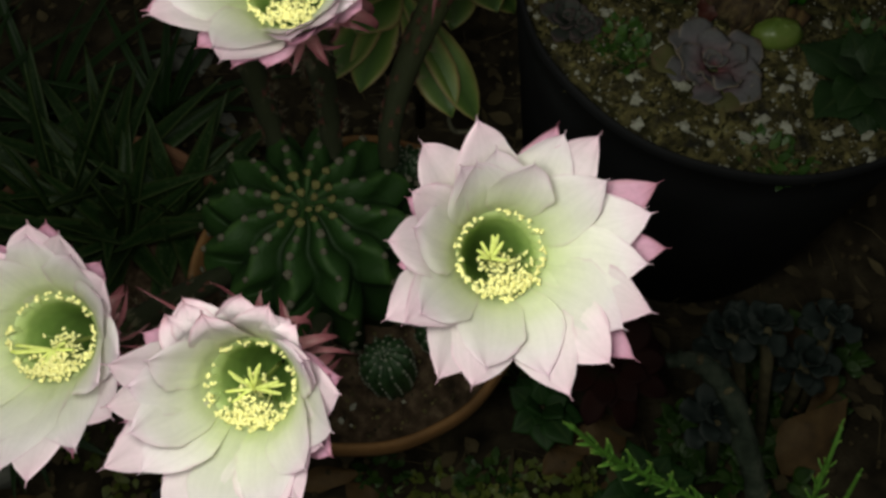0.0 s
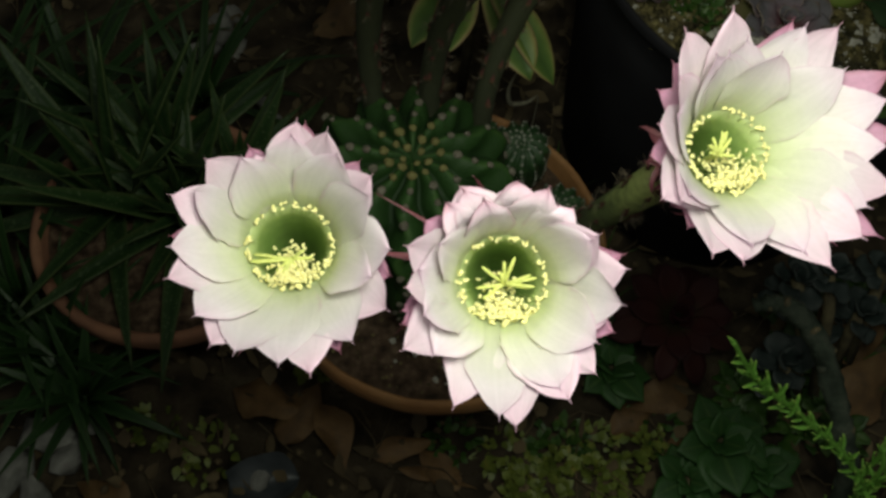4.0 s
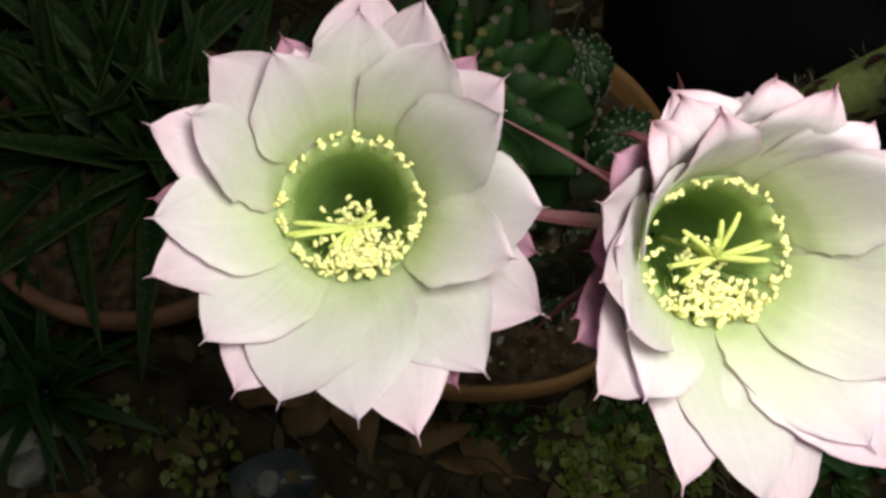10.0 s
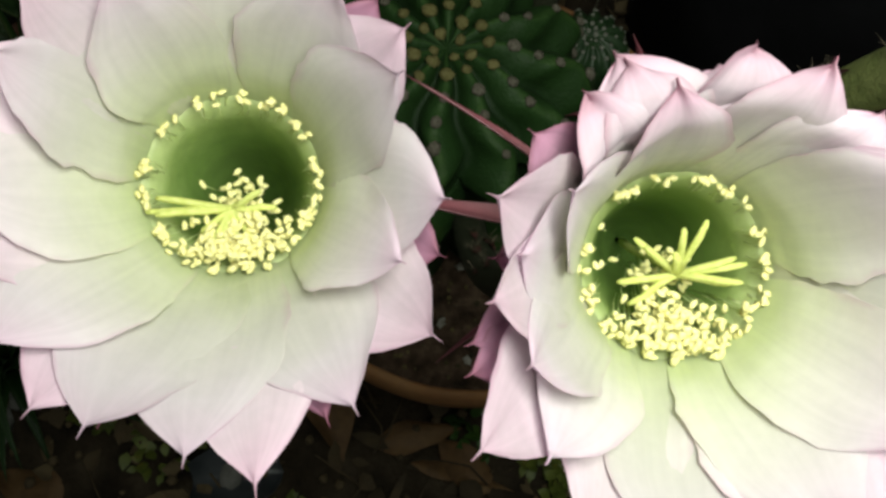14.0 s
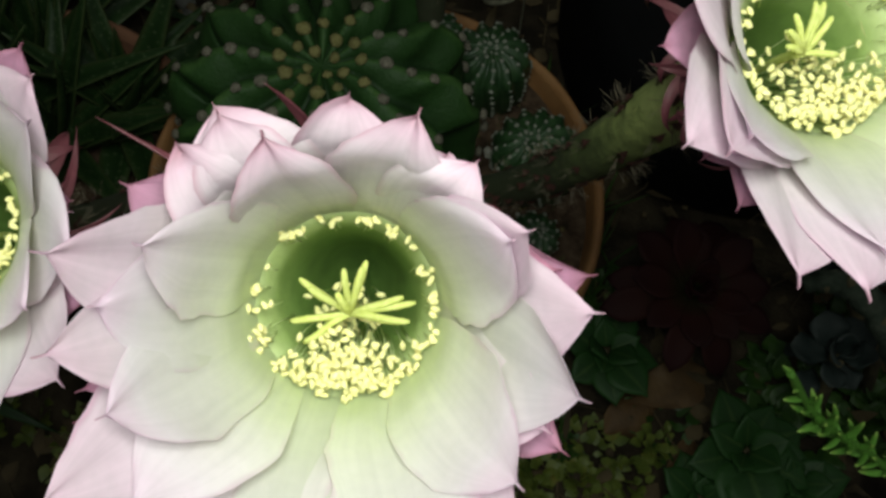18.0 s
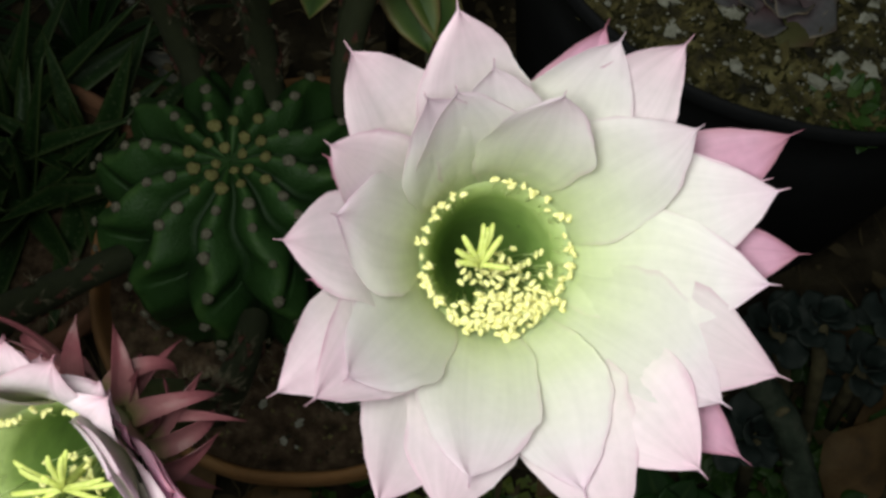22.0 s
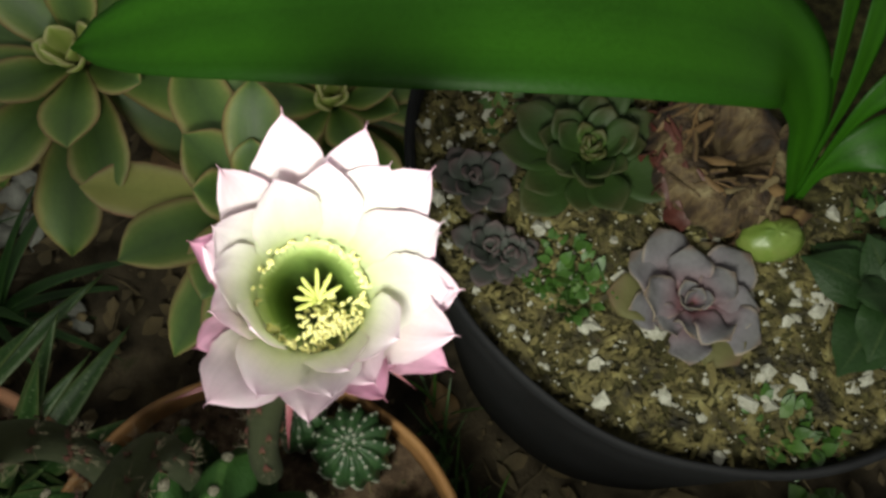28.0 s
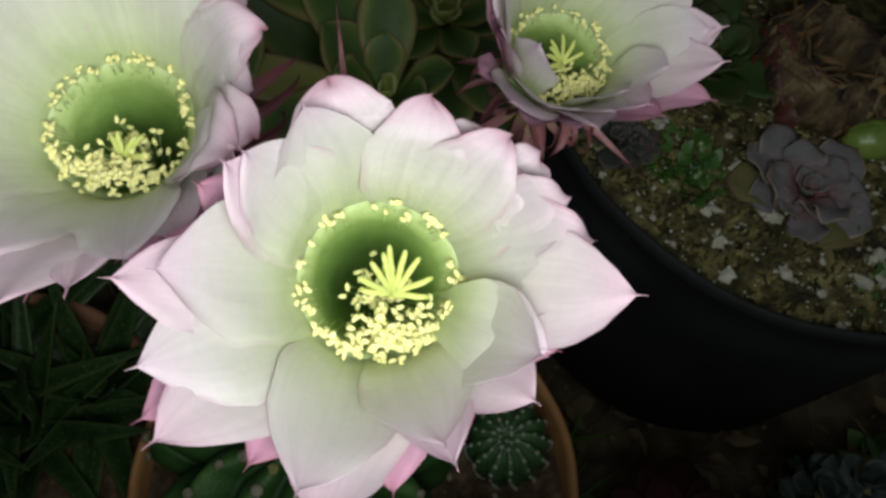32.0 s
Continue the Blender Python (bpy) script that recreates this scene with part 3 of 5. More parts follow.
def cactus_body(R, H, ribs, depth, seg=9, rings=30, power=2.6, gap=0.02, first=0.14, knob=0.0):
    """A ribbed, flat-topped globe standing on z = 0, its ribs notched between the areoles; gives the mesh data and the height and radius along a rib's crest."""
    prof = []
    for j in range(rings + 1):
        b = math.pi * 0.5 * (1 - 1.45 * j / rings)
        r = R * abs(math.cos(b)) ** (2 / power)
        z = H * 0.62 + (H * 0.38 if b > 0 else H * 0.62 / 0.65) * math.copysign(abs(math.sin(b)) ** (2 / power if b > 0 else 1), b)
        dip = -0.06 * H * math.exp(-(r / (0.16 * R)) ** 2)
        prof.append((r, z + dip))
    n = ribs * seg
    verts, faces, uv = [], [], []
    run = 0.0
    for j, (r, z) in enumerate(prof):
        if j:
            run += math.hypot(r - prof[j - 1][0], z - prof[j - 1][1])
        r0, z0 = prof[max(0, j - 1)]
        r1, z1 = prof[min(rings, j + 1)]
        q = math.hypot(r1 - r0, z1 - z0)
        nr, nz = -(z1 - z0) / q, (r1 - r0) / q
        for i in range(n):
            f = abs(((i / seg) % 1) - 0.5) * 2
            rib = int(i / seg) % ribs
            k = 1 - depth * f ** 1.15 * min(1, r / (0.35 * R))
            a = 2 * math.pi * i / n + 0.05 * math.sin(j * 0.3)
            s_ = run - R * first - (rib % 3) * gap * 0.33
            wave = math.cos(2 * math.pi * (s_ / (0.6 * gap) if s_ < 1.8 * gap else s_ / gap - 1.8))
            out = knob * (0.5 * wave - 0.5) * max(0.0, 1 - f) ** 1.2 * min(1, r / (0.25 * R))
            rr = r * k + nr * out
            verts.append((rr * math.cos(a), rr * math.sin(a), z + nz * out - 0.42 * depth * R * f ** 2.0 * min(1, r / (0.3 * R)) * (1 if j < rings * 0.55 else 0.3)))
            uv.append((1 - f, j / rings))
    for j in range(rings):
        for i in range(n):
            a, b = j * n + i, j * n + (i + 1) % n
            faces.append((a, a + n, b + n, b))
    return (verts, faces, uv), prof


def areole_mesh(material, r, spines, length, seed):
    rng = random.Random(seed)
    bits = [moved(blob(r, 8, 5, 0.6, 0.18, rng), Matrix.Identity(4))]
    for k in range(spines):
        a, e = 2 * math.pi * k / spines + rng.uniform(-0.3, 0.3), rng.uniform(0.3, 1.0)
        d = Vector((math.cos(a) * math.cos(e), math.sin(a) * math.cos(e), math.sin(e)))
        v, f = sweep([Vector((0, 0, 0)), d * length * rng.uniform(0.6, 1.0)], [r * 0.16, r * 0.03], 4)
        bits.append((v, f, None))
    v, f, u = join_bits(bits)
    return mesh_of("areole", v, f, material, u)


A_OLD = [areole_mesh(M_AREOLE, 0.0033, 0, 0.0065, k) for k in range(3)]
A_NEW = [areole_mesh(M_AREOLE_YOUNG, 0.0036, 0, 0.005, 9 + k) for k in range(2)]
A_WHITE = [areole_mesh(M_AREOLE_WHITE, 0.0015, 0, 0.0035, 20 + k) for k in range(3)]


def cactus(name, label, at, R, H, ribs, depth, material, young, older, gap, group="", turn=0.0, tilt=(0, 0), first=0.14, knob=0.0):
    root = thing(name, Matrix.Translation(at) @ Matrix.Rotation(radians(tilt[0]), 4, "X") @ Matrix.Rotation(radians(tilt[1]), 4, "Y") @ Matrix.Rotation(radians(turn), 4, "Z"), label, "cactus", group)
    (v, f, u), prof = cactus_body(R, H, ribs, depth, rings=70 if knob else 30, gap=gap, first=first, knob=knob)
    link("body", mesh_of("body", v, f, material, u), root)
    rng = random.Random(int(R * 1e5) + ribs)
    for k in range(ribs):
        a0 = 2 * math.pi * (k + 0.5) / ribs
        run, nxt, count = 0.0, R * first + (k % 3) * gap * 0.33, 0
        for j in range(1, len(prof)):
            (r0, z0), (r1, z1) = prof[j - 1], prof[j]
            step = math.hypot(r1 - r0, z1 - z0)
            while run + step > nxt:
                t = (nxt - run) / step
                r, z = r0 + (r1 - r0) * t, z0 + (z1 - z0) * t
                a = a0 + 0.05 * math.sin((j - 1 + t) * 0.3)
                nrm = Vector((-(z1 - z0), 0, r1 - r0)).normalized()
                nrm = Vector((nrm.x * math.cos(a), nrm.x * math.sin(a), nrm.z))
                q = nrm.to_track_quat("Z", "Y").to_matrix().to_4x4()
                pool = young if nxt < R * 0.34 else older
                sc = rng.uniform(0.8, 1.2)
                link("areole", pool[rng.randrange(len(pool))], root, Matrix.Translation((r * math.cos(a), r * math.sin(a), z)) @ q @ Matrix.Scale(sc, 4))
                count += 1
                nxt += gap * (0.6 if count <= 3 else 1) if knob else gap * rng.uniform(0.85, 1.15)
            run += step
            if z1 < H * 0.12:
                break
    return root


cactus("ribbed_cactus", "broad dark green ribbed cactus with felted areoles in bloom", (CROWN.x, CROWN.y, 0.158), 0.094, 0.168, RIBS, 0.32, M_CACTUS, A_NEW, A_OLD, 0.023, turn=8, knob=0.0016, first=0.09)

for x, y, R, H, k in ((-0.038, 0.446, 0.022, 0.045, 11), (0.004, 0.424, 0.029, 0.058, 13), (0.035, 0.352, 0.030, 0.062, 13), (-0.043, 0.250, 0.024, 0.050, 12), (0.000, 0.292, 0.022, 0.042, 12), (0.022, 0.300, 0.017, 0.034, 11)):
    cactus("small_cactus", "small round green cactus offset dotted with white areoles", (x, y, 0.160), R, H, k, 0.16, M_CACTUS_SMALL, A_WHITE, A_WHITE, 0.0075, "cactus offsets in the pot", turn=rnd.uniform(0, 90), tilt=(rnd.uniform(-12, 12), rnd.uniform(-12, 12)))


# ---- the flowers ----
def cup_line(v, deep):
    """Radius and height of the cup's inner surface near the throat, where all inner petals meet."""
    return (0.0163 * (1 - v) ** 2 + 2 * 0.0280 * v * (1 - v) + 0.05 * v * v, -0.0185 * (1 - v) ** 2 + 2 * 0.37 * deep * v * (1 - v) + deep * v * v)


def petal(theta, rt, ht, tier, half, rng, deep=0.036, roll_back=0.0):
    """A petal of the cup, in the flower's own axes: from the throat's edge out to its pointed tip, the end rolled back by roll_back radians."""
    nv, nu = 24, 11
    lean = (rt - 0.05) / 0.05
    if tier == "i":
        p0, p1, p2 = (0.0163, -0.0185), (0.0280 + 0.006 * lean, 0.37 * deep), (rt, ht)
    elif tier == "f":
        p0, p1, p2 = (0.0165, -0.0120), (0.0240, 0.0230), (rt, ht)
    elif tier == "m":
        p0, p1, p2 = (0.0166, -0.0184), (0.0285 + 0.006 * lean, 0.352 * deep), (rt, ht)
    else:
        p0, p1, p2 = (0.0172, -0.0200), (0.0303 + 0.007 * lean, 0.30 * deep), (rt, ht)
    c, s_ = math.cos(theta), math.sin(theta)
    ph, ph2, roll, curl = rng.uniform(0, 6), rng.uniform(0, 6), rng.uniform(0.0007, 0.0014), rng.uniform(-0.02, 0.05)
    push, tipup, lop = {"i": 0.0002, "f": 0.0, "m": -0.0003, "o": -0.0008}[tier] + rng.uniform(-0.0003, 0.0003), rng.uniform(-0.0034, 0.0010 if tier == "i" else -0.0006), rng.uniform(-0.12, 0.12)
    full = rng.uniform(1.45, 2.3)
    bow = rng.uniform(0.62, 0.77) if roll_back else 1.0
    way = math.atan2((1 - bow) * (p1[1] - p0[1]) + bow * (p2[1] - p1[1]), (1 - bow) * (p1[0] - p0[0]) + bow * (p2[0] - p1[0]))
    left = (1 - bow) * 2 * math.hypot(p2[0] - p1[0], p2[1] - p1[1]) * 0.68
    P = np.zeros((nv, nu, 3))
    for i in range(nv):
        v = 1 - (1 - i / (nv - 1)) ** 1.35
        g = min(v, bow)
        r = p0[0] * (1 - g) ** 2 + 2 * p1[0] * g * (1 - g) + p2[0] * g * g
        h = p0[1] * (1 - g) ** 2 + 2 * p1[1] * g * (1 - g) + p2[1] * g * g
        dr = 2 * (1 - g) * (p1[0] - p0[0]) + 2 * g * (p2[0] - p1[0])
        dh = 2 * (1 - g) * (p1[1] - p0[1]) + 2 * g * (p2[1] - p1[1])
        if v > bow:
            part_way = (v - bow) / (1 - bow)
            turn, size = roll_back * part_way, left / roll_back
            r += size * (math.sin(way) - math.sin(way - turn))
            h += size * (math.cos(way - turn) - math.cos(way))
            dr, dh = math.cos(way - turn), math.sin(way - turn)
        q = math.hypot(dr, dh)
        nr, nh = -dh / q, dr / q
        own = min(1.0, v / 0.34) ** 1.8 if tier == "i" else 1.0
        rc, hc = cup_line(v, deep)
        r, h = rc * (1 - own) + r * own, hc * (1 - own) + h * own
        w = half * (0.42 + 0.58 * math.sin(min(v / 0.58, 1) * math.pi / 2) ** 1.3)
        if v > 0.58:
            t = (v - 0.58) / 0.42
            w *= max(0.006, 0.15 * max(0.0, 1 - t) ** 0.9, max(0.0, 1 - (t / 0.90) ** full) ** 0.84)
        nick = (rng.uniform(-0.05, 0.025), rng.uniform(-0.05, 0.025)) if v > 0.35 else (0.0, 0.0)
        for j in range(nu):
            u = 2 * j / (nu - 1) - 1
            x = u * w * (1 + nick[u > 0] * u * u + (lop if u > 0 else -lop) * v + 0.065 * math.sin(9 * v + ph + (2.2 if u > 0 else 0)) * v + 0.045 * math.sin(23 * v + ph2 + (1.1 if u > 0 else 0)) * v)
            ang = x / max(r, 0.012)
            wr, wt = r * math.cos(ang), r * math.sin(ang)
            fl = 0.45 * min(1, max(0, (v - 0.2) / 0.7))
            pr, pt = wr * (1 - fl) + r * fl, wt * (1 - fl) + x * fl
            full_w = w / half
            lift = push + roll * u * v * full_w + u * u * w * (0.03 * (1 - v) + curl * v) + tipup * max(0, v - 0.6) ** 2 * 4
            lift += 0.00035 * math.sin(8 * u + ph2 + 1.5 * v) * v * (1.2 - v)
            lift += 0.0016 * math.sin(11 * v + ph + 2.2 * u) * u * u * v * full_w + 0.0004 * math.sin(3.4 * u + ph2) * v - 0.0009 * math.exp(-(u / 0.13) ** 2) * v * (1.1 - v)
            lift += (0.0016 * math.sin(14 * v + ph2 + 3 * u) * abs(u) + 0.0008 * math.sin(5 * u + ph)) * max(0.0, v - 0.45) if roll_back else 0.0
            lift = lift * own + push * 0.3 * (1 - own)
            pr, hh = pr + nr * lift, h + nh * lift
            P[i, j] = (pr * c - pt * s_, pr * s_ + pt * c, hh)
    return sheet(P, 0.00022, 0.3)


def stamen_mesh(length, anther, seed):
    rng = random.Random(seed)
    bend = [Vector((0, 0, -length)), Vector((rng.uniform(-0.0008, 0.0008), 0.0004, -length * 0.5)), Vector((0, 0, 0))]
    v, f = sweep(bend, [0.00014, 0.00014, 0.00012], 4)
    me_bits = [(v, f, None)]
    b = moved(blob(anther, 7, 5, 0.7, 0.25, rng), Matrix.Rotation(rng.uniform(0, 3), 4, "Z") @ Matrix.Diagonal((1.5, 0.85, 1.1, 1)))
    n0 = len(f)
    v, f, u = join_bits(me_bits + [b])
    me = mesh_of("stamen", v, f, M_FILAMENT, u)
    me.materials.append(M_ANTHER)
    me.polygons.foreach_set("material_index", np.array([0] * n0 + [1] * (len(f) - n0), dtype=np.int32))
    return me


SHORT = [stamen_mesh(0.0052, 0.00088, k) for k in range(4)]
LONG = [stamen_mesh(0.016, 0.00086, 10 + k) for k in range(5)]


def turned_frame(c, nrm):
    n_ = Vector(nrm).normalized()
    u = (Vector((0, 0, 1)) - n_ * n_.z).normalized()
    x = u.cross(n_)
    m = Matrix((x, u, n_)).transposed().to_4x4()
    m.translation = c
    return m


def flower(c, nrm, tips, foot, out, label, seed, style_at=(0.001, -0.004, -0.006), deep=0.036, lobes=(), sepals=(), pale=False, rolled=None):
    """One bloom: tips is a text of angle,reach,tier entries (degrees, millimetres; i inner, m middle, o outer)."""
    rng = random.Random(seed)
    m = turned_frame(Vector(c), nrm)
    root = thing("cactus_flower", m, label, "flower", "blooms of the cactus")
    inv = m.inverted()
    mats = {"i": M_PETAL, "f": M_PETAL, "m": M_PETAL_MID, "o": M_PETAL_OUT}
    high = {"i": deep, "f": 0.033, "m": deep * 0.975, "o": deep * 0.90}
    rows = []
    for w in tips.split():
        a, r, k = w.split(",")
        rows.append((float(a), float(r) / 1000, k))
    # close gaps in each round of petals, with the reach that its neighbours have
    read = sorted((a, r) for a, r, k in rows)

    def reach_at(a):
        near = sorted((min(abs(a - b), 360 - abs(a - b)), r) for b, r in read)[:3]
        return sum(r / (d + 4) for d, r in near) / sum(1 / (d + 4) for d, r in near)

    for k, want, part_of in (("i", 46, 0.90), ("m", 40, 0.94), ("o", 23, 0.90)):
        have = sorted(a for a, r, kk in rows if kk == k)
        if not have:
            have = [rng.uniform(-180, -140)]
            rows.append((have[0], reach_at(have[0]) * part_of, k))
        for a, b in zip(have, have[1:] + [have[0] + 360]):
            gaps = int((b - a) // want)
            for g in range(gaps):
                t = a + (b - a) * (g + 1) / (gaps + 1) + rng.uniform(-4, 4)
                t = (t + 180) % 360 - 180
                rows.append((t, reach_at(t) * part_of * rng.uniform(0.95, 1.0), k))
    if rolled:      # narrower petals between the rolled ones
        for q in range(int(rolled[1] / 9)):
            a = rolled[0] + rolled[1] * (2 * (q + rng.uniform(0.1, 0.9)) / int(rolled[1] / 9) - 1)
            a = (a + 180) % 360 - 180
            rows.append((a, reach_at(a) * rng.uniform(0.9, 1.06), "m" if q % 2 else "o"))
    for a, r, k in rows:
        half = {"i": 0.0165, "f": 0.0120, "m": 0.0150, "o": 0.0105}[k] * (0.55 + 0.45 * r / 0.055) * rng.uniform(0.92, 1.08)
        over = [q for b, q, kk in rows if abs((a - b + 180) % 360 - 180) < 32 and kk in {"i": "", "f": "", "m": "i", "o": "im"}[k]]
        top = high[k] * min(1.22, (r / max(over or [r])) ** (1.7 if r < max(over or [r]) else 1.25))
        r *= 1 - 0.2 * max(0.0, top / high[k] - 1)
        top += rng.uniform(-0.0015, 0.0006)
        back = 0.0
        if rolled and abs((a - rolled[0] + 180) % 360 - 180) < rolled[1]:      # ends rolled back on this side
            back = rolled[2] * {"i": 0.7, "f": 0.3, "m": 1.0, "o": 1.25}[k] * rng.uniform(0.85, 1.15)
            r *= rng.uniform(1.0, 1.10)
            half *= rng.uniform(0.72, 1.0)
        v, f, u = petal(radians(a), r, top, k, half, rng, deep, back)
        link("petal", mesh_of("petal", v, f, M_PETAL_ROLLED if back and k != "f" else mats[k], u), root)
    # narrow red-brown sepals, some straight, many curled back below the cup
    def sepal(a, h, el, roll, L, W, bend, twist, cup=0.5):
        v, f, u = leaf(L, W, "lance", 0, bend, cup, 0.0008, 18, 7, 0.06, 0.10, rng=rng, twist=twist)
        link("sepal", mesh_of("sepal", v, f, M_SEPAL, u), root, Matrix.Rotation(a, 4, "Z") @ Matrix.Translation((0.0126 + 0.27 * (h + 0.044), 0, h)) @ spin(0, el, roll))

    for k in range(36):
        a = 2 * math.pi * k / 36 + rng.uniform(-0.16, 0.16)
        if k % 3 == 0:      # short and broad, close under the petals
            sepal(a, rng.uniform(-0.034, -0.026), rng.uniform(40, 47), rng.uniform(-40, 40), rng.uniform(0.014, 0.023), rng.uniform(0.0024, 0.0042), rng.uniform(-120, 20), rng.uniform(-45, 45), 0.9)
        elif k % 3 == 1:    # arching to a side
            sepal(a, rng.uniform(-0.040, -0.028), rng.uniform(30, 52), rng.uniform(-85, 85), rng.uniform(0.018, 0.032), rng.uniform(0.0015, 0.0026), rng.uniform(-200, -70), rng.uniform(-80, 80))
        else:               # curled ribbons lower down
            sepal(a, rng.uniform(-0.050, -0.036), rng.uniform(10, 44), rng.uniform(-85, 85), rng.uniform(0.014, 0.026), rng.uniform(0.0013, 0.0022), rng.uniform(-240, -60), rng.uniform(-90, 90))
    for a, h, el, L, W, bend in sepals:
        sepal(radians(a), h, el, rng.uniform(-50, 50), L, W, bend, 25)
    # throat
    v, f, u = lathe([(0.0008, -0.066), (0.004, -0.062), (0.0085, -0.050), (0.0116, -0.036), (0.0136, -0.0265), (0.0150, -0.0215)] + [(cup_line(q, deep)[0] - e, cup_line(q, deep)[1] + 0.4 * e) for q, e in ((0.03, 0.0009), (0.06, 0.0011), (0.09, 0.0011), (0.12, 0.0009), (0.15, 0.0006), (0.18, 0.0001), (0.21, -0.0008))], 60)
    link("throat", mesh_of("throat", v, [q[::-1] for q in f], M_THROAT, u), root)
    # tube from the cactus to the cup
    a = inv @ Vector(foot)
    b = inv @ (Vector(foot) + Vector(out))
    line = bezier(a, b, (0, 0, -0.12), (0, 0, -0.052), 16) + [Vector((0, 0, z)) for z in (-0.044, -0.034, -0.024, -0.017, -0.013)]
    rad = [0.0090 + 0.0032 * (i / 16) ** 1.6 for i in range(17)] + [0.0128, 0.0143, 0.0158, 0.0170, 0.0174]
    v, f = sweep(line, rad, 14, close=False)
    tube = link("tube", mesh_of("tube", v, f, M_TUBE_LIT if pale else M_TUBE, [(0.5, j / (len(line) - 1)) for j in range(len(line)) for _ in range(14)]), root)
    bits, hair = [], []
    for k in range(110 if pale else 56):
        i = rng.randrange(1, len(line) - (4 if pale else 7))
        d = (line[i + 1] - line[i]).normalized()
        side = d.orthogonal().normalized()
        side.rotate(Matrix.Rotation(rng.uniform(0, 6.28), 3, d))
        mm = Matrix((d, d.cross(side) * -1, side)).transposed().to_4x4()
        mm.translation = line[i].lerp(line[i + 1], rng.random()) + side * rad[i] * 1.0
        bits.append(moved(leaf(rng.uniform(0.007, 0.013), 0.0022, "lance", 22, -30, 0.4, 0.0006, 5, 3, 0.02, rng=rng), mm))
        for _ in range(4):
            e = (side + d * rng.uniform(-0.6, 0.9) + d.cross(side) * rng.uniform(-0.8, 0.8)).normalized()
            p = mm.translation
            vv, ff = sweep([p, p + e * 0.004 + d * 0.001, p + e * rng.uniform(0.006, 0.010) + d * 0.003], [0.00016, 0.00012, 0.00004], 3)
            hair.append((vv, ff, None))
    v, f, u = join_bits(bits)
    tagged(link("scale_coat", mesh_of("scale_coat", v, f, M_SCALE, u), tube), "small red-brown scales on the tube", kind="stuff")
    v, f, u = join_bits(hair)
    tagged(link("wool", mesh_of("wool", v, f, M_HAIR, u), tube), "dark woolly hairs on the tube", kind="stuff")
    # ring of stamens, in clumps with gaps between
    gaps = [rng.uniform(0, 6.28) for _ in range(5)]
    for k in range(52):
        aa = 2 * math.pi * (k + rng.uniform(-0.8, 0.8)) / 52
        if min(abs(math.remainder(aa - g, 6.2832)) for g in gaps) < 0.07 and math.sin(aa) > -0.5:
            continue
        r0, h0 = 0.0195 + rng.gauss(0, 0.0007), -0.0035 + rng.gauss(0, 0.0007)
        for _ in range(rng.choice((1, 2, 2, 3) if math.sin(aa) > -0.2 else (2, 3, 3, 4))):
            a2, r, h = aa + rng.gauss(0, 0.045), r0 + rng.gauss(0, 0.0007), h0 + rng.gauss(0, 0.0006)
            mm = Matrix.Translation((r * math.cos(a2), r * math.sin(a2), h)) @ Matrix.Rotation(a2, 4, "Z") @ Matrix.Rotation(rng.uniform(0.35, 0.6), 4, "Y") @ Matrix.Rotation(rng.uniform(0, 6), 4, "Z") @ Matrix.Scale(rng.uniform(0.75, 1.1), 4)
            link("stamen", SHORT[rng.randrange(4)], root, mm)
    # stamens that lie in the lower half of the throat
    for k in range(165):
        x = rng.gauss(0.001, 0.0064)
        y = -0.0174 + abs(rng.gauss(0, 0.0050)) + 9 * x * x
        rr = math.hypot(x, y)
        if rr > 0.0188:
            x, y = x * 0.0188 / rr, y * 0.0188 / rr
        tip = Vector((x, y, -0.0012 - 0.5 * (y + 0.0175) + rng.gauss(0, 0.0014)))
        d = (tip - Vector((x * 0.3, -0.004, -0.048))).normalized()
        mm = Matrix.Translation(tip) @ d.to_track_quat("Z", "Y").to_matrix().to_4x4() @ Matrix.Rotation(rng.uniform(0, 6), 4, "Z")
        link("stamen", LONG[rng.randrange(5)], root, mm)
    # a shorter bunch deep in the tube
    for k in range(52):
        tip = Vector((rng.gauss(0.001, 0.0042), rng.gauss(-0.0035, 0.0034), -0.017 + rng.gauss(0, 0.003)))
        d = (tip - Vector((0, -0.001, -0.055))).normalized()
        link("stamen", LONG[rng.randrange(5)], root, Matrix.Translation(tip) @ d.to_track_quat("Z", "Y").to_matrix().to_4x4() @ Matrix.Rotation(rng.uniform(0, 6), 4, "Z"))
    # style and its lobes
    end = Vector(style_at)
    v, f = sweep(bezier((0, 0, -0.06), (0, -0.002, -0.035), end - Vector((0, -0.002, 0.012)), end, 8), [0.0011] * 9, 8)
    style = link("style", mesh_of("style", v, f, M_STIGMA), root)
    for way, L, e in lobes:
        a, L, e = radians(way) + rng.uniform(-0.08, 0.08), L / 1000, radians(e)
        d = Vector((math.cos(a) * math.cos(e), math.sin(a) * math.cos(e), math.sin(e)))
        side = Vector((-math.sin(a), math.cos(a), 0)) * rng.uniform(-0.0018, 0.0018)
        pts = [end, end + d * L * 0.35 + side * 0.3, end + d * L * 0.7 + side + Vector((0, 0, 0.0006)), end + d * L * 0.92 + side * 1.2, end + d * L + side * 1.3 - Vector((0, 0, 0.0006))]
        v, f = sweep(pts, [0.0007, 0.0008, 0.00085, 0.0007, 0.0004], 8)
        link("stigma_lobe", mesh_of("stigma_lobe", v, f, M_STIGMA), style)
    return root


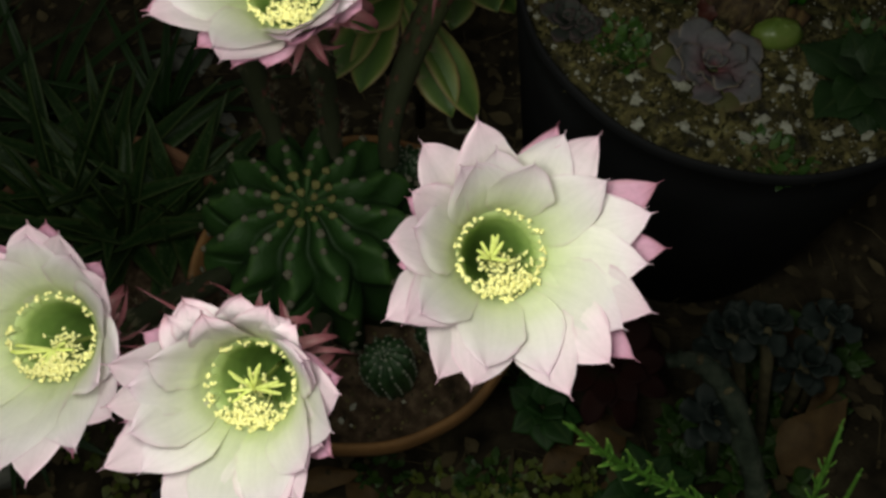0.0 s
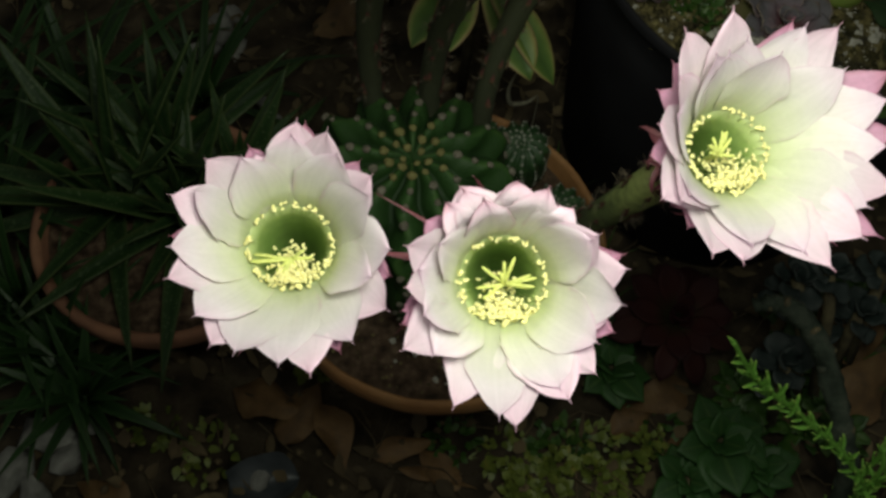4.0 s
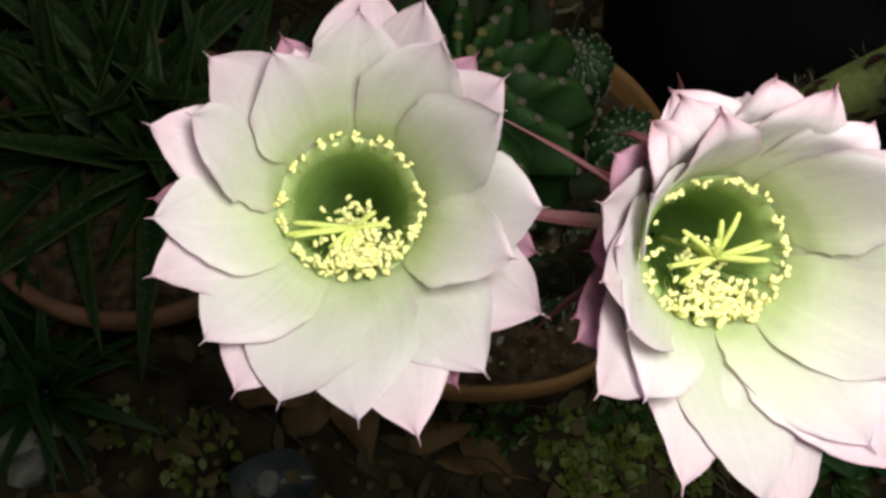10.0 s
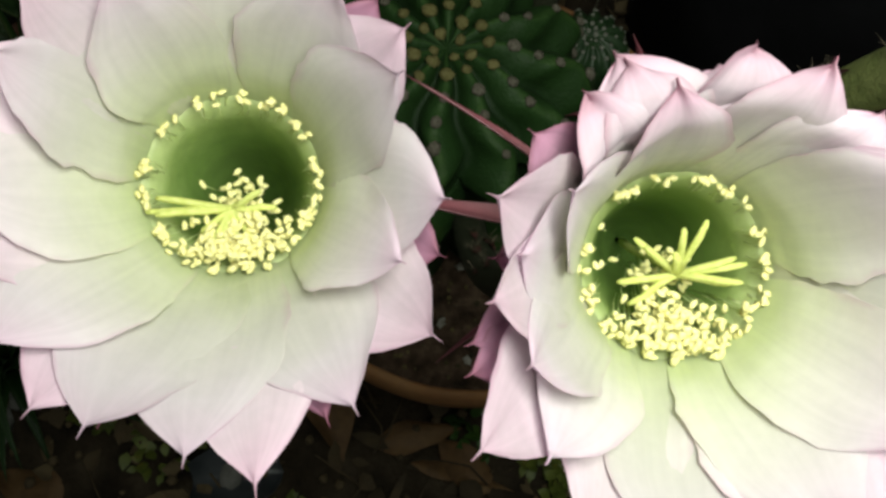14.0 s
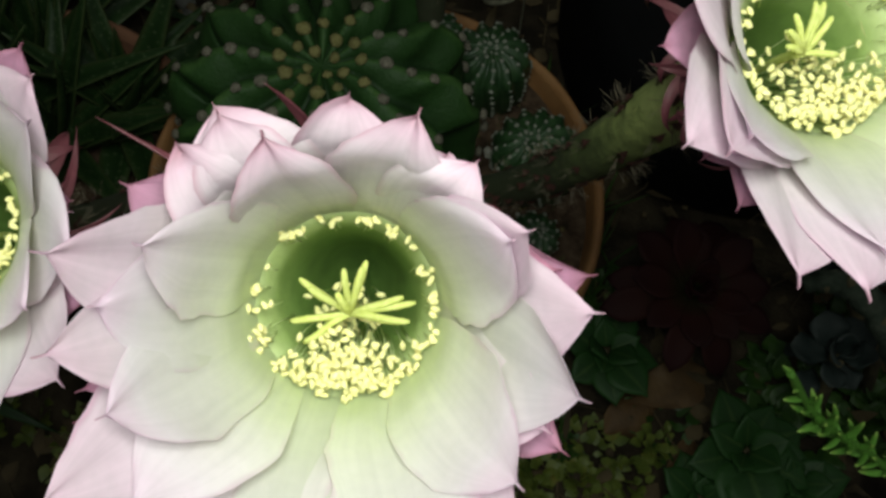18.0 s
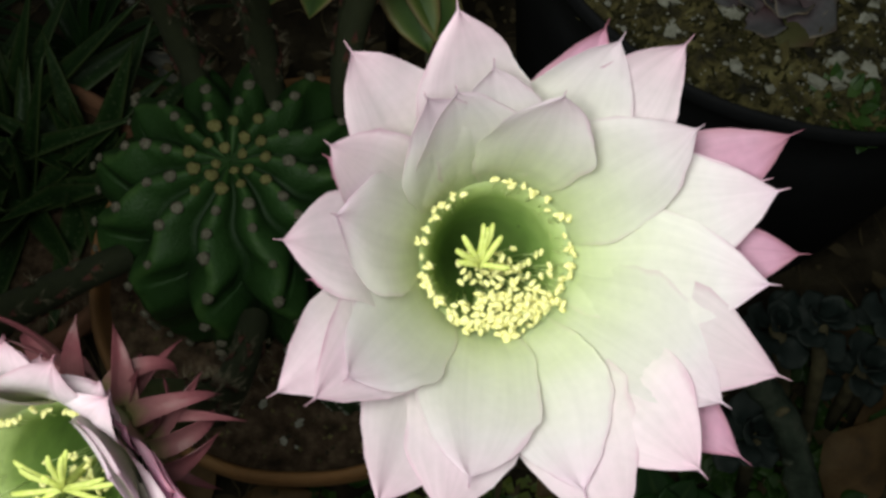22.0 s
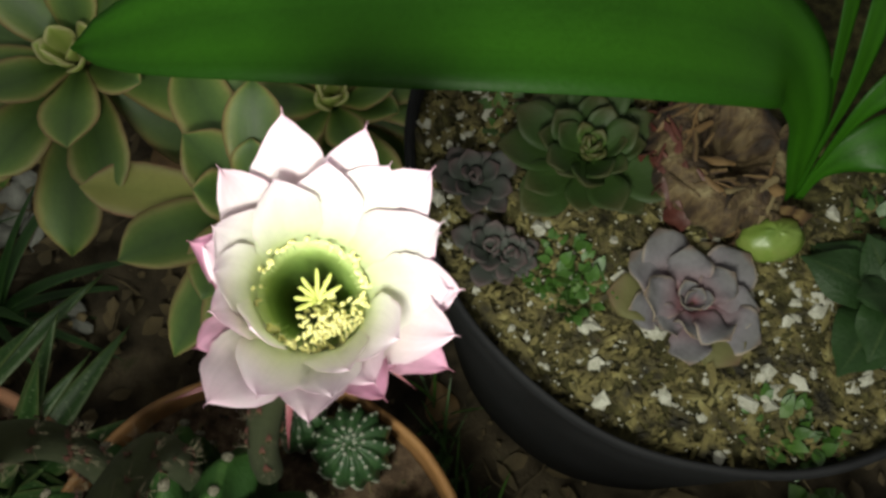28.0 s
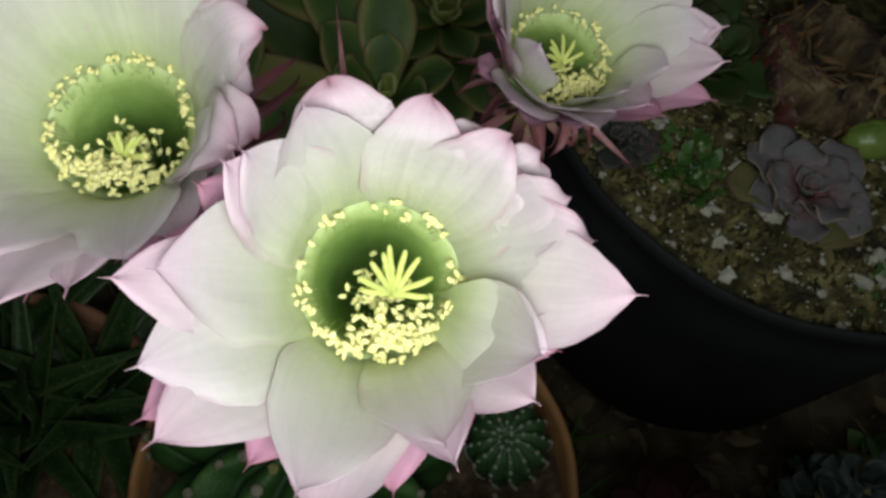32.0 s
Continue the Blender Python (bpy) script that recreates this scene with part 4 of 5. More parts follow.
WHITE = "white pink-edged cactus bloom with yellow stamens"
flower((0.0266, 0.1778, 0.5839), (0.1, -0.37, 0.925),
       "-177,38,o -166,65,m -161,58,m -160,49,i -136,66,m -123,62,m -119,52,i -106,50,o -90,54,i -85,67,m -65,63,m -56,70,o -50,57,i -39,65,m -20,57,i -13,66,o 1,61,i 11,69,o 23,49,i 40,61,m 53,54,i 56,57,o 64,36,i 87,42,i 94,57,m 100,39,i 110,41,i 119,61,m 123,51,o 163,55,m 173,48,o",
       (-0.035, 0.285, 0.275), (0.05, -0.03, 0.07), WHITE + ", wide open", 11, style_at=(-0.005, -0.001, -0.005), deep=0.037, pale=True, lobes=((140, 9, 30), (122, 10, 40), (106, 11, 35), (88, 12, 30), (70, 12, 25), (54, 11, 30), (38, 10, 25), (20, 8, 20), (165, 7, 30), (-15, 8, 15)))
flower((-0.0849, 0.1216, 0.5674), (-0.06, -0.465, 0.883),
       "-175,45,m -161,46,o -157,38,i -155,47,o -146,53,m -134,42,i -111,56,m -92,54,o -91,55,i -84,58,m -59,53,m -42,50,m -29,42,i -20,47,o -5,46,i 13,47,m 20,47,o 22,42,o 55,39,m 62,40,o 73,39,i 90,39,m 112,34,i 122,43,m 133,41,m 148,43,o 155,34,i 164,47,m",
       (-0.095, 0.265, 0.265), (0.0, -0.09, 0.06), WHITE + ", some petals rolled back", 12, rolled=(90, 44, 2.1), style_at=(0.001, -0.002, -0.006), deep=0.045, lobes=((152, 14, 20), (140, 12, 30), (128, 9, 50), (98, 13, 35), (88, 15, 30), (74, 14, 35), (22, 13, 15), (14, 15, 10), (6, 14, 18), (-4, 12, 10), (200, 13, 5), (212, 12, 0)), sepals=((172, -0.026, 12, 0.052, 0.0042, -6), (146, -0.028, 14, 0.052, 0.0020, -14), (205, -0.030, 10, 0.040, 0.0026, -30), (100, -0.028, 34, 0.050, 0.0028, 40)) + tuple((4 + 15 * k, -0.020 - 0.003 * (k % 3), 54 - 8 * (k % 3), 0.024 + 0.004 * (k % 2), 0.0042 - 0.0007 * (k % 2), (-95, -170, -60, -130)[k % 4]) for k in range(8)))
flower((-0.1811, 0.1482, 0.5567), (0, -0.34, 0.94),
       "-175,48,i -160,52,m -138,50,i -124,56,m -113,54,i -112,53,o -93,56,i -80,63,m -66,55,o -59,55,i -38,56,m -28,42,i -22,49,o -10,47,i 23,40,i 32,45,m 44,46,o 55,43,i 65,49,m 78,50,o 81,50,m 91,45,o 110,43,o 116,37,i 134,45,m 149,44,o 159,50,m 178,48,o",
       (-0.175, 0.30, 0.275), (-0.05, -0.06, 0.06), WHITE + ", opened flat", 13, style_at=(0.0, -0.006, -0.006), deep=0.04, lobes=((174, 17, 12), (182, 19, 10), (189, 17, 14), (-150, 9, 0), (-120, 9, 5), (-95, 8, 10), (-70, 9, 5), (-45, 10, 5), (-15, 10, 10), (20, 8, 20)))
flower((0.0113, 0.419, 0.5467), (0.08, -0.24, 0.967),
       "-115,45,m -104,38,i -91,30,i -82,46,o -57,33,i -56,53,o -45,52,m -27,50,m 1,47,i 19,57,m 33,47,i 47,56,m 59,41,i 76,59,m 86,36,i 105,49,m 126,37,i 137,41,o 149,32,i -176,42,o -168,24,i -154,52,m -140,43,o",
       (-0.045, 0.400, 0.285), (0.0, 0.02, 0.09), WHITE + ", on a dark tube", 14, style_at=(0.001, -0.003, -0.006), deep=0.037, lobes=((-166, 9, 20), (169, 10, 35), (144, 11, 40), (120, 10, 35), (95, 11, 25), (69, 12, 15), (44, 11, 10), (19, 10, 5)), sepals=((-156, -0.026, 26, 0.048, 0.0026, -40), (-142, -0.028, 20, 0.046, 0.0024, 60), (-128, -0.028, 14, 0.044, 0.0026, -60), (-67, -0.030, 10, 0.036, 0.0020, -24), (-40, -0.032, 4, 0.034, 0.0016, -30)))
flower((-0.0723, 0.2957, 0.6255), (0.01, -0.37, 0.93),
       "-166,55,i -156,59,o -151,59,m -32,39,f -30,41,o -12,51,m 3,45,i 9,47,o 32,46,o 42,40,i 48,43,o 70,36,i 83,38,o 101,42,m 112,39,i 135,39,i 148,46,o 164,48,o 173,48,i 175,57,m",
       (-0.090, 0.400, 0.300), (0.0, 0.03, 0.10), WHITE + ", one petal folded", 15, rolled=(48, 56, 2.7), style_at=(0.003, -0.004, -0.006), deep=0.0445, lobes=((160, 9, 25), (138, 12, 35), (118, 13, 40), (98, 13, 35), (80, 14, 30), (62, 13, 30), (44, 12, 20), (24, 11, 15), (4, 9, 10)), sepals=((94, -0.026, 30, 0.056, 0.0019, -6), (76, -0.026, 40, 0.038, 0.0046, -120), (60, -0.028, 36, 0.040, 0.0040, -150), (46, -0.026, 40, 0.038, 0.0044, -110), (32, -0.028, 30, 0.042, 0.0038, -160), (110, -0.028, 36, 0.038, 0.0036, -140), (18, -0.026, 38, 0.040, 0.0044, -130), (2, -0.030, 26, 0.044, 0.0034, -170), (-14, -0.028, 34, 0.038, 0.0040, -140)))
flower((-0.1393, 0.3536, 0.6172), (-0.08, -0.2, 0.975),
       "-81,64,m -68,57,m -54,53,i 17,43,m 33,44,i 64,59,m 76,46,i 97,58,m 118,50,m",
       (-0.135, 0.405, 0.300), (-0.01, 0.03, 0.10), WHITE + ", half hidden", 16, rolled=(15, 45, 2.6), style_at=(0.003, -0.008, -0.008), deep=0.04, lobes=((150, 7, 30), (110, 8, 40), (75, 8, 35), (45, 9, 25), (15, 8, 15)), sepals=((24, -0.028, 28, 0.048, 0.0024, -110), (10, -0.030, 24, 0.046, 0.0028, -140), (-4, -0.028, 16, 0.040, 0.0040, -100), (-20, -0.030, 12, 0.040, 0.0036, -90), (40, -0.028, 30, 0.042, 0.0034, -70)))


# ---- the variegated rosettes behind ----
AEON = dict(kind="spatula", cup=0.22, thick=0.0040, nv=11, nu=9, mucro=0.03)
for at, tilt, stem_to, seed, sc in (((-0.147, 0.680, 0.315), (12, -6), (0.01, 0.01), 21, 1.05), ((0.015, 0.660, 0.262), (8, 5), (0.0, 0.03), 23, 0.85), ((-0.265, 0.735, 0.27), (8, -8), (0.0, 0.03), 24, 0.9)):
    p = Vector(at)
    plant = rosette("variegated_succulent", "rosette succulent with green leaves edged in cream", "succulent", at, [
        (7, M_AEON_HEART, dict(AEON, L=0.032 * sc, W=0.0095 * sc, bend=20, cup=0.5), (74, 46), 0.003, 0.010),
        (8, M_AEON, dict(AEON, L=0.066 * sc, W=0.0185 * sc, bend=-6, wave=0.10), (46, 28), 0.006, 0.006),
        (8, M_AEON, dict(AEON, L=0.098 * sc, W=0.0240 * sc, bend=-18, wave=0.14), (26, 8), 0.009, 0.0),
        (6, M_AEON, dict(AEON, L=0.102 * sc, W=0.0235 * sc, bend=-26, wave=0.14), (4, -22), 0.009, -0.012),
        (1, M_AEON_YEL, dict(AEON, L=0.094 * sc, W=0.0195 * sc, bend=-24), (4, -8), 0.009, -0.008),
    ], tilt, "variegated rosettes", [Vector((0, 0, 0.004)), Vector((0, 0, -0.03)), Vector((stem_to[0], stem_to[1], -0.12)), Vector((stem_to[0], stem_to[1] * 2, -at[2]))], seed)

# a looser rosette behind the dark-tubed bloom, its leaves of uneven length, one of them yellowing
AT = Vector((-0.039, 0.566, 0.3))
plant = rosette("variegated_succulent", "loose rosette succulent with one yellowing leaf", "succulent", AT, [
    (3, M_AEON_HEART, dict(AEON, L=0.022, W=0.0075, bend=20, cup=0.5), (80, 62), 0.002, 0.006),
    (6, M_AEON, dict(AEON, L=0.046, W=0.0165, bend=-6, wave=0.10), (60, 40), 0.006, 0.006),
], (0, 0), "variegated rosettes", [Vector((0, 0, 0.004)), Vector((0, 0, -0.03)), Vector((0.012, 0.03, -0.12)), Vector((0.012, 0.05, -AT.z))], 22)
for az, el, L, W, yellow in ((168, 8, 0.111, 0.0205, 1), (-156, 19, 0.092, 0.0255, 0), (112, 15, 0.112, 0.021, 0), (136, 42, 0.067, 0.0215, 0), (-117, 19, 0.076, 0.0225, 0), (83, 37, 0.083, 0.02, 0), (-108, -6, 0.103, 0.019, 0), (-125, -8, 0.105, 0.019, 0), (-66, -20, 0.12, 0.02, 0), (-56, -22, 0.132, 0.02, 0)):
    r2 = random.Random(az + 400)
    link("leaf", leaf_mesh("leaf", M_AEON_YEL if yellow else M_AEON, **dict(AEON, L=L, W=W, lift=7, bend=-14, wave=0.10, rng=r2)), plant, spin(az, el, r2.uniform(-12, 12)))


# ---- plants in the black pot ----
violet = rosette("violet_rosette", "powdery grey-violet rosette succulent with blunt leaves", "succulent", (0.217, 0.458, SOILZ + 0.006), [
    (6, M_PURPLE, dict(L=0.014, W=0.0065, kind="spatula", bend=15, cup=0.35, thick=0.0016, mucro=0.08), (60, 36), 0.001, 0.005),
    (6, M_PURPLE, dict(L=0.027, W=0.0125, kind="spatula", bend=8, cup=0.05, thick=0.0016, wave=0.4, mucro=0.08), (26, 14), 0.004, 0.003),
    (7, M_PURPLE, dict(L=0.040, W=0.0165, kind="spatula", bend=4, cup=0.0, thick=0.0016, wave=0.3, mucro=0.05), (9, 1), 0.006, 0.0),
], seed=31, group="rosettes in the black pot")
for az, L in ((163, 0.047), (56, 0.043), (-62, 0.041)):
    link("leaf", leaf_mesh("leaf", M_OLIVE, L=L, W=0.0155, kind="spatula", lift=3, bend=2, cup=0.02, thick=0.0016, wave=0.3, mucro=0.03, rng=random.Random(az + 300)), violet, spin(az, 0, 0) @ Matrix.Translation((0.002, 0, -0.003)), "olive yellow leaf")
rosette("green_rosette", "flat grey-green rosette succulent with pointed leaves", "succulent", (0.173, 0.561, SOILZ + 0.008), [
    (12, M_YOUNGROS, dict(L=0.018, W=0.0055, kind="spatula", bend=20, cup=0.35, thick=0.003), (72, 44), 0.001, 0.007),
    (14, M_GREENROS, dict(L=0.034, W=0.0115, kind="spatula", bend=16, cup=0.3, thick=0.003), (40, 22), 0.004, 0.003),
    (14, M_GREENROS, dict(L=0.050, W=0.0150, kind="spatula", bend=12, cup=0.25, thick=0.003), (18, 2), 0.006, 0.0),
], seed=32, group="rosettes in the black pot")
for x, y, sc, seed in ((0.100, 0.555, 0.9, 33), (0.104, 0.508, 0.75, 34), (0.116, 0.503, 0.5, 35), (0.300, 0.640, 0.9, 36)):
    rosette("dark_rosette", "small dusky grey rosette succulent", "succulent", (x, y, SOILZ + 0.004), [
        (6, M_DARKROS, dict(L=0.012 * sc, W=0.0055 * sc, kind="spatula", bend=20, cup=0.4, thick=0.0025), (70, 44), 0.001, 0.004),
        (7, M_DARKROS, dict(L=0.022 * sc, W=0.0088 * sc, kind="spatula", bend=15, cup=0.35, thick=0.0025), (40, 16), 0.003, 0.001),
        (6, M_DARKROS, dict(L=0.028 * sc, W=0.0098 * sc, kind="spatula", bend=10, cup=0.3, thick=0.0025), (14, 2), 0.004, 0.0),
    ], seed=seed, group="rosettes in the black pot")


def ribbon(path, halves, up, thick, cup=0.15, nu=9):
    """A long leaf over a list of points, broad across the direction that lies square to up."""
    pts = [Vector(p) for p in path]
    P = np.zeros((len(pts), nu, 3))
    for i, p in enumerate(pts):
        d = (pts[min(i + 1, len(pts) - 1)] - pts[max(i - 1, 0)]).normalized()
        side = Vector(up).cross(d).normalized()
        nrm = d.cross(side)
        for j in range(nu):
            u = 2 * j / (nu - 1) - 1
            P[i, j] = p + side * u * halves[i] + nrm * cup * halves[i] * u * u
    return sheet(P, thick)


def spline(points, n):
    """A smooth line through the points (Catmull-Rom)."""
    p = [Vector(q) for q in points]
    p = [2 * p[0] - p[1]] + p + [2 * p[-1] - p[-2]]
    out = []
    for k in range(1, len(p) - 2):
        for i in range(n):
            t = i / n
            out.append(0.5 * (2 * p[k] + (p[k + 1] - p[k - 1]) * t + (2 * p[k - 1] - 5 * p[k] + 4 * p[k + 1] - p[k + 2]) * t * t + (3 * p[k] - p[k - 1] - 3 * p[k + 1] + p[k + 2]) * t ** 3))
    out.append(p[-2])
    return out


BULB = Vector((0.249, 0.546, SOILZ - 0.008))
lily = thing("bulb_plant", Matrix.Translation(BULB), "brown papery bulb with long glossy green strap leaves", "bulb plant")


def bulb_wob(a, z):
    return 0.0022 * math.sin(7 * a + z * 90) + 0.0016 * math.sin(15 * a + 2) + 0.003 * noise.noise((math.cos(a) * 3, math.sin(a) * 3, z * 60))


v, f, u = lathe([(0.0, -0.004), (0.030, 0.0), (0.043, 0.010), (0.047, 0.022), (0.044, 0.034), (0.039, 0.041), (0.032, 0.044), (0.026, 0.042), (0.020, 0.032), (0.015, 0.020), (0.008, 0.015), (0.0, 0.014)], 54, bulb_wob)
v = [(x + 0.009 * max(0.0, 1 - math.hypot(x, y) / 0.034) , y + 0.006 * max(0.0, 1 - math.hypot(x, y) / 0.034), z) for x, y, z in v]      # the hollow lies off the middle
mm = Matrix.Rotation(radians(10), 4, "Y")
link("bulb", mesh_of("bulb", v, f, M_BULB, u), lily, mm)
rng = random.Random(5)
for k in range(11):
    a = 33 * k + rng.uniform(-9, 9)
    v, f, u = leaf(rng.uniform(0.020, 0.032), rng.uniform(0.008, 0.013), "strap", rng.uniform(78, 98), rng.uniform(25, 55), -0.45, 0.0006, 12, 9, 0.02, 0.4, rng, rng.uniform(-30, 30))
    link("husk", mesh_of("husk", v, f, M_RED if 125 < a < 250 else rng.choice((M_HUSK, M_BULB)), u), lily, mm @ Matrix.Rotation(radians(a), 4, "Z") @ Matrix.Translation((rng.uniform(0.0455, 0.049), 0, rng.uniform(0.002, 0.008))))
for k in range(90):
    a, q = rng.uniform(0, 360), 0.046 * math.sqrt(rng.random())
    if math.hypot(q * math.cos(radians(a)) - 0.010, q * math.sin(radians(a)) - 0.007) < 0.021:
        continue
    v, f, u = leaf(rng.uniform(0.012, 0.030), rng.uniform(0.0008, 0.0040), "strap", rng.uniform(-4, 12), rng.uniform(-50, 0), -0.6, 0.0005, 9, 5, 0.05, 0.5, rng, rng.uniform(-70, 70))
    link("husk", mesh_of("husk", v, f, M_RED if 140 < a < 215 and q > 0.03 else rng.choice((M_HUSK, M_HUSK, M_BULB, M_LITTER, M_DEAD)), u), lily, mm @ Matrix.Rotation(radians(a), 4, "Z") @ Matrix.Translation((q, 0, 0.0455 - 1.3 * max(0.0, q - 0.034))) @ Matrix.Rotation(rng.choice((-1, 1)) * rng.uniform(1.1, 1.9), 4, "Z"))
for pts, half, up in (
    ([(0.291, 0.516, 0.345), (0.285, 0.523, 0.375), (0.279, 0.535, 0.415), (0.263, 0.547, 0.447), (0.238, 0.551, 0.470), (0.200, 0.557, 0.486), (0.145, 0.563, 0.496), (0.070, 0.571, 0.498), (-0.020, 0.583, 0.487), (-0.104, 0.590, 0.464)], 0.0445, (0.0, -0.25, 0.95)),
    ([(0.292, 0.516, 0.345), (0.294, 0.529, 0.390), (0.292, 0.550, 0.430), (0.296, 0.579, 0.465), (0.306, 0.62, 0.485), (0.322, 0.70, 0.49), (0.340, 0.78, 0.47)], 0.0085, (0.5, -0.5, 0.7)),
    ([(0.293, 0.516, 0.345), (0.296, 0.529, 0.390), (0.304, 0.544, 0.420), (0.312, 0.567, 0.450), (0.326, 0.60, 0.468), (0.355, 0.67, 0.475), (0.39, 0.74, 0.46)], 0.0105, (0.4, -0.4, 0.8)),
    ([(0.294, 0.516, 0.345), (0.300, 0.525, 0.385), (0.311, 0.534, 0.415), (0.329, 0.542, 0.430), (0.365, 0.56, 0.437), (0.42, 0.59, 0.43), (0.48, 0.62, 0.40)], 0.0105, (0.2, -0.4, 0.85)),
    ([(0.294, 0.514, 0.345), (0.301, 0.520, 0.370), (0.318, 0.521, 0.390), (0.345, 0.519, 0.395), (0.40, 0.505, 0.385), (0.46, 0.49, 0.36)], 0.019, (0.0, -0.45, 0.85)),
):
    line = spline(pts, 6)
    k = len(line) - 1
    halves = []
    for i in range(k + 1):
        t = i / k
        s = max(0.0, (t - 0.62) / 0.38)
        halves.append(max(0.0006, half * (0.15 + 0.85 * (0.5 - 0.5 * math.cos(math.pi * min(1, t / 0.62))) ** 1.25) * max(0.0, 1 - s ** 2.6) ** 0.62))
    v, f, u = ribbon([p - BULB for p in line], halves, up, 0.0022, 0.12)
    link("strap_leaf", mesh_of("strap_leaf", v, f, M_AMARYLLIS, u), lily, None, "long glossy green strap leaf")
v, f, u = blob(0.017, 24, 16, 0.86, 0.07, rng)
sprout = thing("bulblet", Matrix.Translation((0.276, 0.494, SOILZ + 0.006)) @ Matrix.Diagonal((1.25, 0.85, 1, 1)), "bare yellow-green bulblet half out of the soil", "bulb")
link("bulblet_body", mesh_of("bulblet_body", v, f, M_BULBLET), sprout)
for k in range(6):
    v, f, u = leaf(rng.uniform(0.018, 0.03), rng.uniform(0.004, 0.008), "strap", 60, 40, -0.3, 0.0006, 8, 5, 0.02, 0.3, rng)
    link("husk", mesh_of("husk", v, f, M_HUSK, u), sprout, Matrix.Rotation(radians(40 + 25 * k), 4, "Z") @ Matrix.Translation((0.015, 0, -0.006)))

rosette("leafy_plant", "dark green broad-leaved seedling at the pot's side", "plant", (0.335, 0.445, SOILZ + 0.004), [
    (7, M_SEEDLING, dict(L=0.040, W=0.0150, kind="oval", bend=-30, cup=-0.12, thick=0.0012, wave=0.22), (46, 18), 0.002, 0.016),
    (8, M_SEEDLING, dict(L=0.060, W=0.0205, kind="oval", bend=-35, cup=-0.12, thick=0.0012, wave=0.22), (28, 4), 0.003, 0.008),
], seed=41)


def tuft(name, label, at, count, L, W, material, kind, rise, spread, seed, category="plant", group="", cup=0.2, stuff=True):
    """A low clump of many small leaves in one mesh."""
    rng = random.Random(seed)
    bits = []
    for k in range(count):
        a, q = rng.uniform(0, 6.28), spread * math.sqrt(rng.random())
        mm = Matrix.Translation((q * math.cos(a), q * math.sin(a), 0.35 * (spread - q) * rng.random())) @ spin(math.degrees(a) + rng.uniform(-70, 70), rng.uniform(*rise), rng.uniform(-30, 30))
        s = rng.uniform(0.6, 1.15)
        bits.append(moved(leaf(L * s, W * s, kind, 0, rng.uniform(-40, 20), cup, W * 0.25, 6, 5, 0.03, rng=rng), mm))
    v, f, u = join_bits(bits)
    ob = link(name, mesh_of(name, v, f, material, u), None, Matrix.Translation(at))
    return tagged(ob, label, category, group, "stuff" if stuff else "")


for x, y, c, sp, seed in ((0.144, 0.495, 44, 0.020, 1), (0.160, 0.478, 22, 0.013, 2), (0.152, 0.468, 16, 0.010, 3), (0.255, 0.380, 30, 0.020, 4), (0.270, 0.368, 18, 0.014, 5), (0.19, 0.61, 30, 0.024, 6), (0.13, 0.60, 22, 0.018, 7), (0.35, 0.50, 24, 0.018, 8), (0.138, 0.487, 12, 0.010, 9)):
    tuft("green_seedlings", "small bright green seedlings in gritty soil", (x, y, SOILZ), c, 0.011, 0.0035, M_MOSS, "oval", (10, 65), sp, seed, "seedlings", "seedlings in the black pot")

# ---- grit, bark and perlite on the soil of the black pot ----
rng = random.Random(51)
CHIPS = [mesh_of("chip", *moved(blob(0.0036, 5, 3, 0.55, 0.42, rng), Matrix.Diagonal((rng.uniform(0.8, 1.5), 1, rng.uniform(0.7, 1.1), 1)))[:2], M_STONE, None, False) for _ in range(12)]
for k in range(295):
    a, q = rng.uniform(2.5, 5.6), 0.196 * math.sqrt(rng.uniform(0.05, 1))
    s = rng.choice((0.35, 0.45, 0.55, 0.65, 0.75, 0.9, 1.1, 1.5))
    ob = link("perlite_chip", CHIPS[rng.randrange(12)], tub, Matrix.Translation((q * math.cos(a), q * math.sin(a), SOILZ + 0.0005 + 0.001 * s)) @ Matrix.Rotation(rng.uniform(0, 6), 4, "Z") @ Matrix.Rotation(rng.uniform(-0.6, 0.6), 4, "X") @ Matrix.Scale(s, 4))
bits = []
for k in range(7200):
    a, q = rng.uniform(2.0, 6.3), 0.197 * math.sqrt(rng.random())
    r = rng.uniform(0.0008, 0.0026) if k % 9 else rng.uniform(0.0026, 0.0042)
    mm = Matrix.Translation((q * math.cos(a), q * math.sin(a), SOILZ - 0.0005 + rng.uniform(0, 0.003))) @ Euler((rng.uniform(-0.7, 0.7), rng.uniform(-0.7, 0.7), rng.uniform(0, 6))).to_matrix().to_4x4() @ Matrix.Diagonal((rng.uniform(0.8, 3.6), rng.uniform(0.6, 1.2), rng.uniform(0.3, 0.6), 1))
    bits.append(moved(blob(r, 5, 3, 0.8, 0.25, rng), mm))
v, f, u = join_bits(bits)
specks = [moved(blob(rng.uniform(0.0005, 0.0013), 5, 3, 0.7, 0.4, rng), Matrix.Translation((q * math.cos(a), q * math.sin(a), SOILZ + rng.uniform(0.0015, 0.004)))) for a, q in ((rng.uniform(2.0, 6.2), 0.196 * math.sqrt(rng.random())) for _ in range(900))]
pv, pf, pu = join_bits(specks)
tagged(link("perlite_specks", mesh_of("perlite_specks", pv, pf, M_STONE, pu, False), tub), "fine white specks of perlite", kind="stuff")
tagged(link("bark_grit", mesh_of("bark_grit", v, f, M_BARK, u, False), tub), "brown bark chips and grit", kind="stuff")

